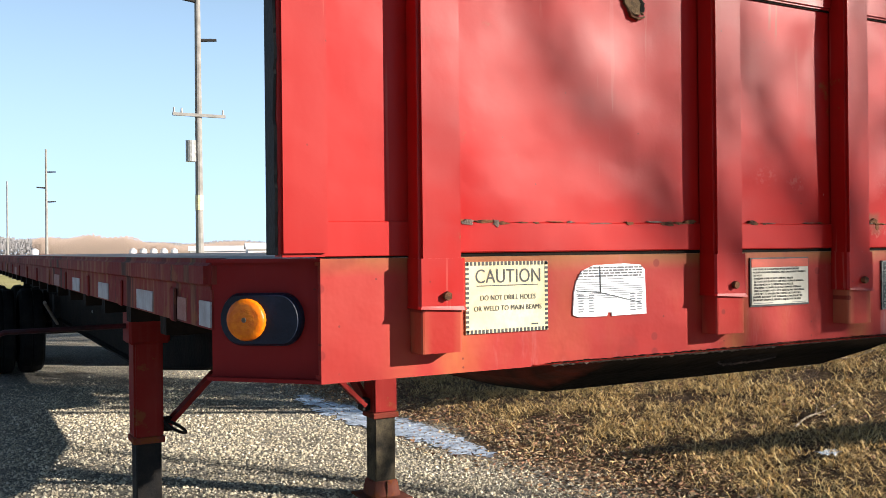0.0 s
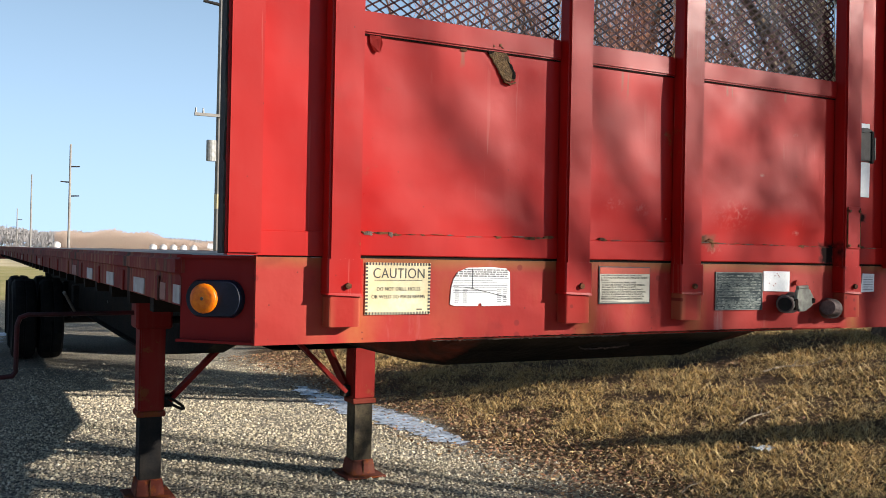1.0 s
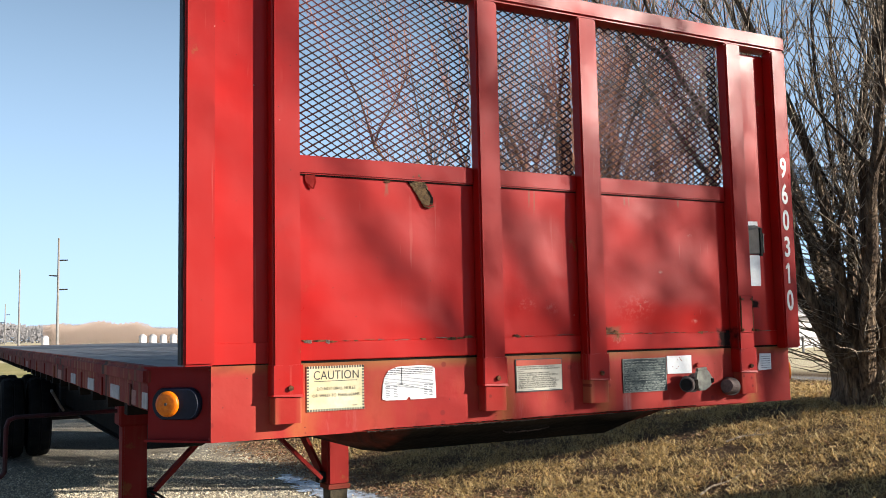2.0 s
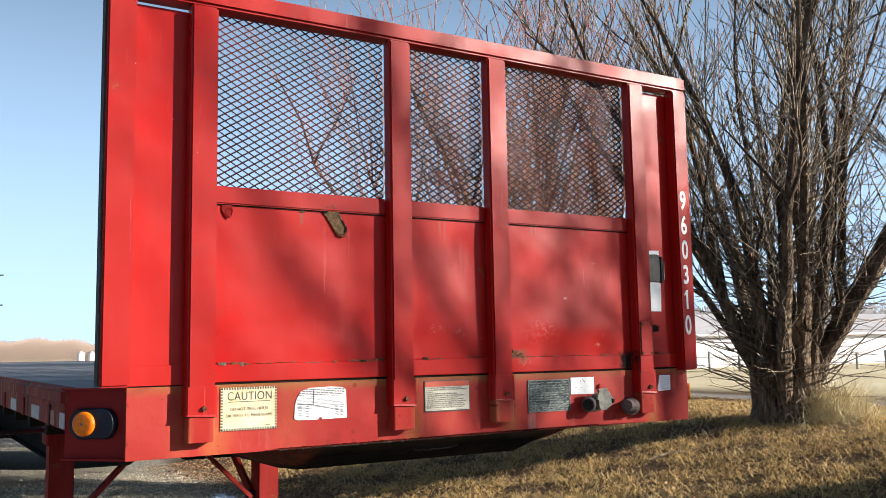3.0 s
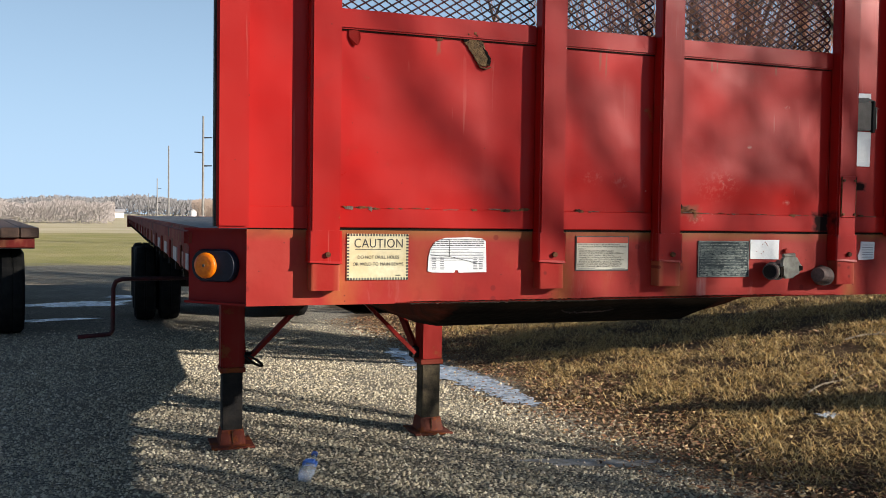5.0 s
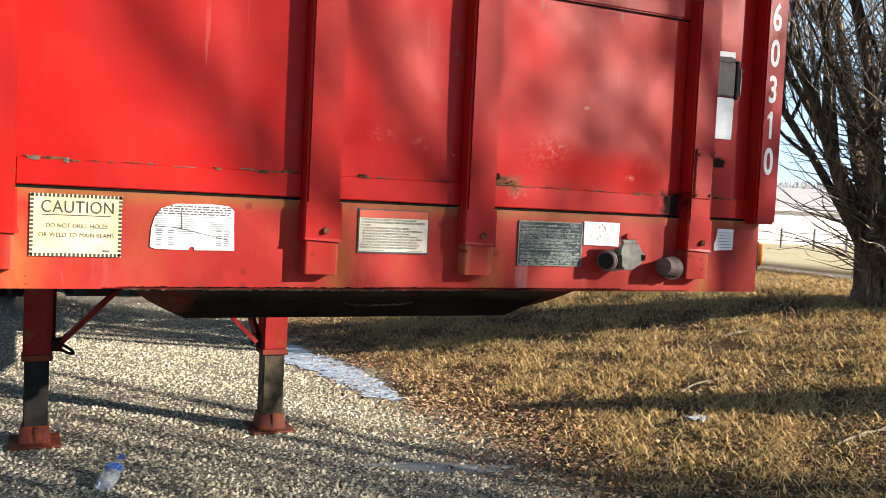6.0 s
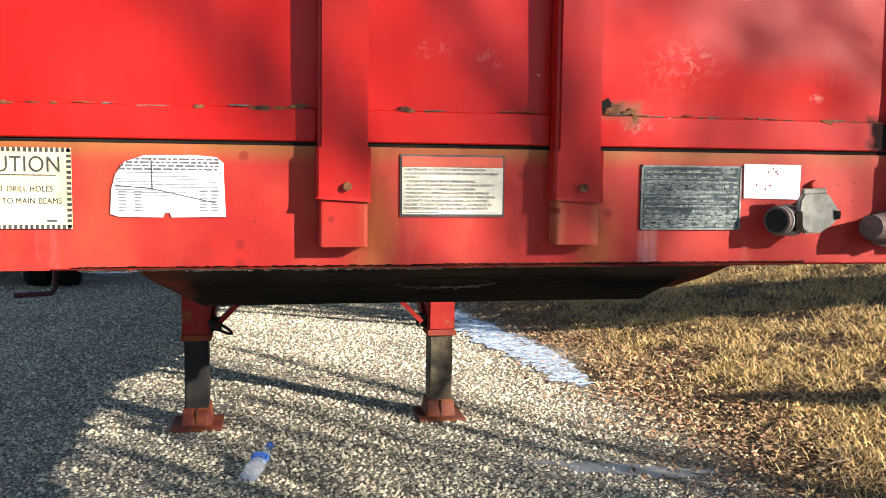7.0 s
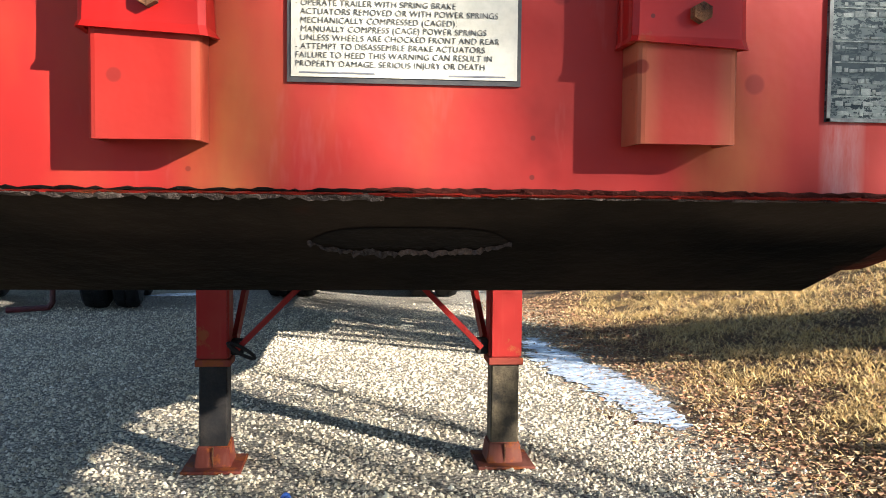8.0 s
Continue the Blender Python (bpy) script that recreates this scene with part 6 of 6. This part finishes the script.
def build_litter():
    bm = bmesh.new()
    rng = random.Random(2)
    prof = ((-0.11, 0.022), (-0.10, 0.032), (-0.04, 0.034), (0.02, 0.031), (0.05, 0.030), (0.08, 0.014), (0.10, 0.012), (0.105, 0.012))
    last = None
    for u, r in prof:
        ring = [bm.verts.new((u, r * math.cos(a) * rng.uniform(0.8, 1.1), 0.6 * r * math.sin(a) * rng.uniform(0.8, 1.1))) for a in np.linspace(0, 2 * math.pi, 15)[:-1]]
        if last:
            for i in range(14):
                bm.faces.new((last[i], last[(i + 1) % 14], ring[(i + 1) % 14], ring[i]))
        else:
            bm.faces.new(ring)
        last = ring
    bm.faces.new(last)
    bottle = thing("plastic_bottle", (0.685, 2.56, 0.055), "crushed clear plastic bottle with a blue label on gravel", "bottle")
    bottle.scale = (1.05, 1.3, 1.3)
    bottle.rotation_euler = (0, radians(-22), radians(62))
    body = part("body", bm, CLEAR, bottle, smooth=True)
    part("label_band", block(0.0, 0.045, -0.030, 0.030, -0.012, 0.024, bevel=0.01, seg=2), BLUE, bottle, "blue paper band")
    part("cap", rod(bmesh.new(), (0.104, 0, 0), (0.122, 0, 0), 0.014, 0.013, 14), BLUE, bottle)
    x, y = 3.86, 2.14
    bm = bmesh.new()
    bmesh.ops.create_grid(bm, x_segments=7, y_segments=5, size=0.5)
    for v in bm.verts:
        v.co = (v.co.x * 0.14, v.co.y * 0.08, 0.03 + 0.025 * noise.noise(v.co * 4) + 0.02 * abs(v.co.x))
    bmesh.ops.solidify(bm, geom=bm.faces[:], thickness=0.002)
    scrap = part("plastic_scrap", bm, CLEAR, None, smooth=True)
    scrap.location = (x, y, float(height(x, y)))
    tagged(scrap, "crumpled clear plastic scrap lying in the grass", "litter")


build_litter()


def fallen_stick(x, y, turn, length, r, seed):
    rng = random.Random(seed)
    w = Wood()
    pts = shoot(rng, Vector((0, 0, 0.035)), Vector((math.cos(radians(turn)), math.sin(radians(turn)), 0.12)), length, 7, 0.0, 0.10)
    pts = [Vector((p.x, p.y, float(height(x + p.x, y + p.y)) - float(height(x, y)) + 0.03 + 0.015 * math.sin(i))) for i, p in enumerate(pts)]
    w.tube(pts, r, r * 0.4, 6)
    w.tube(shoot(rng, pts[3], Vector((math.cos(radians(turn + 35)), math.sin(radians(turn + 35)), 0.25)), length * 0.35, 4, 0.0, 0.1), r * 0.6, r * 0.3, 5)
    ob = w.made("fallen_stick", TWIG, None)
    ob.location = (x, y, float(height(x, y)))
    return tagged(ob, "thin dry willow stick lying in the grass", "stick", "fallen sticks")


fallen_stick(4.09, 2.56, 0, 0.50, 0.008, 3)
fallen_stick(4.08, 1.34, -15, 0.60, 0.007, 4)
fallen_stick(3.10, 2.03, 20, 0.35, 0.006, 5)
fallen_stick(5.10, 3.30, -20, 0.55, 0.007, 6)


def loose_pieces(name, x, y, size, flat, lift, material, label, category, seed, blades=0, up=0.8):
    """Stones, leaves or blades, one small closed or bent piece each, joined."""
    rng = np.random.default_rng(seed)
    n = len(x)
    z = height(x, y)
    spin = rng.uniform(0, 2 * np.pi, n)
    c, s = np.cos(spin), np.sin(spin)
    if blades:
        base = np.array([(-blades, 0, 0), (blades, 0, 0), (blades * 0.9, 0.38, 0.62 * up), (-blades * 0.9, 0.38, 0.62 * up), (blades * 0.6, 0.75, up), (-blades * 0.6, 0.75, up), (0.0, 1.05, 0.82 * up)])
        quads = [(0, 1, 2, 3), (3, 2, 4, 5), (5, 4, 6)]
    elif flat < 0.2:
        base = np.array([(-0.5, 0, 0.1), (0, -0.17, 0), (0.5, 0, 0.16), (0, 0.17, 0.05)])
        quads = [(0, 1, 2), (0, 2, 3)]
    else:
        base = np.array([(-0.5, -0.1, 0), (0.05, -0.45, -0.05), (0.5, 0.0, 0), (-0.05, 0.42, 0.05), (0.08, 0.05, 0.5), (-0.16, -0.02, 0.42)])
        quads = [(0, 1, 5), (1, 4, 5), (1, 2, 4), (2, 3, 4), (3, 5, 4), (3, 0, 5)]
    m = len(base)
    jit = base[None] * rng.uniform(0.75, 1.25, (n, 1 if blades else m, 3)) * size[:, None, None]
    if blades:
        steep = rng.uniform(0, 1, (n, 1)) ** 1.5
        jit[..., 2] *= 0.12 + 1.25 * steep
        jit[..., 0] += size[:, None] * rng.normal(0, 0.22, (n, 1)) * base[None, :, 1] ** 2
    vx = jit[..., 0] * c[:, None] - jit[..., 1] * s[:, None] + x[:, None]
    vy = jit[..., 0] * s[:, None] + jit[..., 1] * c[:, None] + y[:, None]
    tilt = rng.normal(0, 0.5 if flat < 0.2 and not blades else 0.15, (n, 2))
    vz = jit[..., 2] * (1 if blades else max(flat, 0.25)) + z[:, None] + lift + (0 if blades else 1) * np.abs(jit[..., 0] * tilt[:, :1] + jit[..., 1] * tilt[:, 1:]) * (1 if flat < 0.2 else 0)
    verts = np.stack([vx, vy, vz], -1).reshape(-1, 3)
    faces = [tuple(int(q) + m * i for q in f) for i in range(n) for f in quads]
    return tagged(raw(name, verts.tolist(), faces, material), label, category, kind="stuff")


def off_ice(x, y):
    """True away from the frozen puddles."""
    edge = 0.03 * np.sin(40 * x + 31 * y)
    clear = (y < 3.9) | (y > 7.1) | (x < ice_side(y, -1) + edge) | (x > ice_side(y, 1) + edge)
    return clear


def build_loose():
    rng = np.random.default_rng(7)
    n = 150000
    x, y = rng.uniform(-3.6, 3.4, n), 0.6 + 9.6 * rng.uniform(0, 1, n) ** 1.5
    fade = smoothstep(-3.6, -1.8, x) * smoothstep(0.6, 2.0, y) * (1 - smoothstep(8.0, 10.2, y))
    fade = fade * np.clip(0.80 + 0.22 * np.sin(3.7 * x + 1.9 * y) * np.sin(2.9 * y - 1.3 * x + 1) + 0.16 * np.sin(9.1 * x - 4.3 * y) * np.sin(7.3 * y + 3.1 * x), 0, 1)
    keep = (rng.uniform(0, 1, n) < fade) & (x < 3.0 + rng.normal(0, 0.20, n)) & (off_ice(x, y) | (rng.uniform(0, 1, n) < 0.10))
    x, y = x[keep], y[keep]
    loose_pieces("gravel", x, y, rng.uniform(0.010, 0.026, len(x)) * rng.choice([1, 1, 1, 1, 1, 1.6], len(x)), 0.85, -0.002, STONE, "loose pale gravel stones", "gravel", 1)
    n = 190000
    x, y = 2.35 + 6.5 * rng.uniform(0, 1, n) ** 2.0, rng.uniform(0.8, 10.0, n)
    drift = 0.5 + 0.5 * np.sin(2.3 * x + 1.1 * y + 0.6) * np.sin(3.1 * y - 1.3 * x) + 0.3 * np.sin(6.1 * x - 4.7 * y)
    keep = (x > 2.82 + rng.normal(0, 0.22, n)) & (rng.uniform(0, 1, n) < np.where(x < 3.30 + 0.25 * drift, 0.95, 0.08) + 0.5 * np.maximum(drift - 0.45, 0)) & (off_ice(x, y) | (rng.uniform(0, 1, n) < 0.16))
    x, y = x[keep], y[keep]
    loose_pieces("dead_leaves", x, y, rng.uniform(0.014, 0.036, len(x)), 0.1, 0.010, LEAF, "brown dead leaves on the grass bank", "leaves", 2)
    n = 400000
    x, y = 2.9 + 6.2 * rng.uniform(0, 1, n) ** 1.3, 0.6 + 9.5 * rng.uniform(0, 1, n) ** 1.2
    tuft = np.sin(5.3 * x + 2.1 * y) * np.sin(4.1 * y - 1.7 * x) + np.sin(11.7 * x - 3 * y) * np.sin(9.3 * y + 2 * x)
    drift = 0.5 + 0.5 * np.sin(2.3 * x + 1.1 * y + 0.6) * np.sin(3.1 * y - 1.3 * x) + 0.3 * np.sin(6.1 * x - 4.7 * y)
    fade = smoothstep(0.6, 1.8, y) * (1 - smoothstep(8.3, 10.1, y)) * (1 - smoothstep(8.0, 9.1, x))
    keep = (rng.uniform(0, 1, n) < fade) & (x > 3.20 + rng.normal(0, 0.17, n)) & (rng.uniform(0, 1, n) < 0.47 + np.minimum(0.32 * (x - 3), 0.27) + 0.50 * tuft - 0.34 * drift)
    x, y = x[keep], y[keep]
    loose_pieces("winter_grass", x, y, rng.uniform(0.022, 0.055, len(x)), 0.1, 0.003, STRAW, "short matted dry winter grass", "grass", 3, blades=0.052, up=0.60)
    # longer pale blades lying over it
    n = 125000
    x, y = 2.9 + 5.6 * rng.uniform(0, 1, n), np.where(rng.uniform(0, 1, n) < 0.28, rng.uniform(-3.6, 0.9, n), 0.6 + 8.0 * rng.uniform(0, 1, n) ** 1.3)
    tuft = np.sin(4.3 * x + 2.7 * y) * np.sin(3.1 * y - 2.7 * x) + np.sin(9.7 * x - 3 * y) * np.sin(8.3 * y + 2 * x)
    fade = smoothstep(-3.6, -1.6, y) * (1 - smoothstep(7.2, 8.6, y)) * (1 - smoothstep(7.4, 8.5, x))
    keep = (rng.uniform(0, 1, n) < fade) & (x > 3.15 + rng.normal(0, 0.18, n)) & (rng.uniform(0, 1, n) < 0.55 + 0.4 * tuft)
    x, y = x[keep], y[keep]
    loose_pieces("long_grass", x, y, rng.uniform(0.035, 0.085, len(x)), 0.1, 0.004, STRAW, "long bleached blades lying over the turf", "grass", 8, blades=0.026, up=0.46)
    # tall dead grass round the foot of the willow
    n = 5600
    r, an = rng.normal(0, 0.5, n), rng.uniform(0, 2 * np.pi, n)
    x, y = 6.86 + 0.46 * r * np.cos(an), 2.72 + 0.30 * r * np.sin(an)
    loose_pieces("tall_grass", x, y, rng.uniform(0.12, 0.36, n) * np.exp(-0.5 * r * r), 0.1, 0.0, PALE_STRAW, "tall straw-coloured grass round the willow", "grass", 4, blades=0.010)


build_loose()
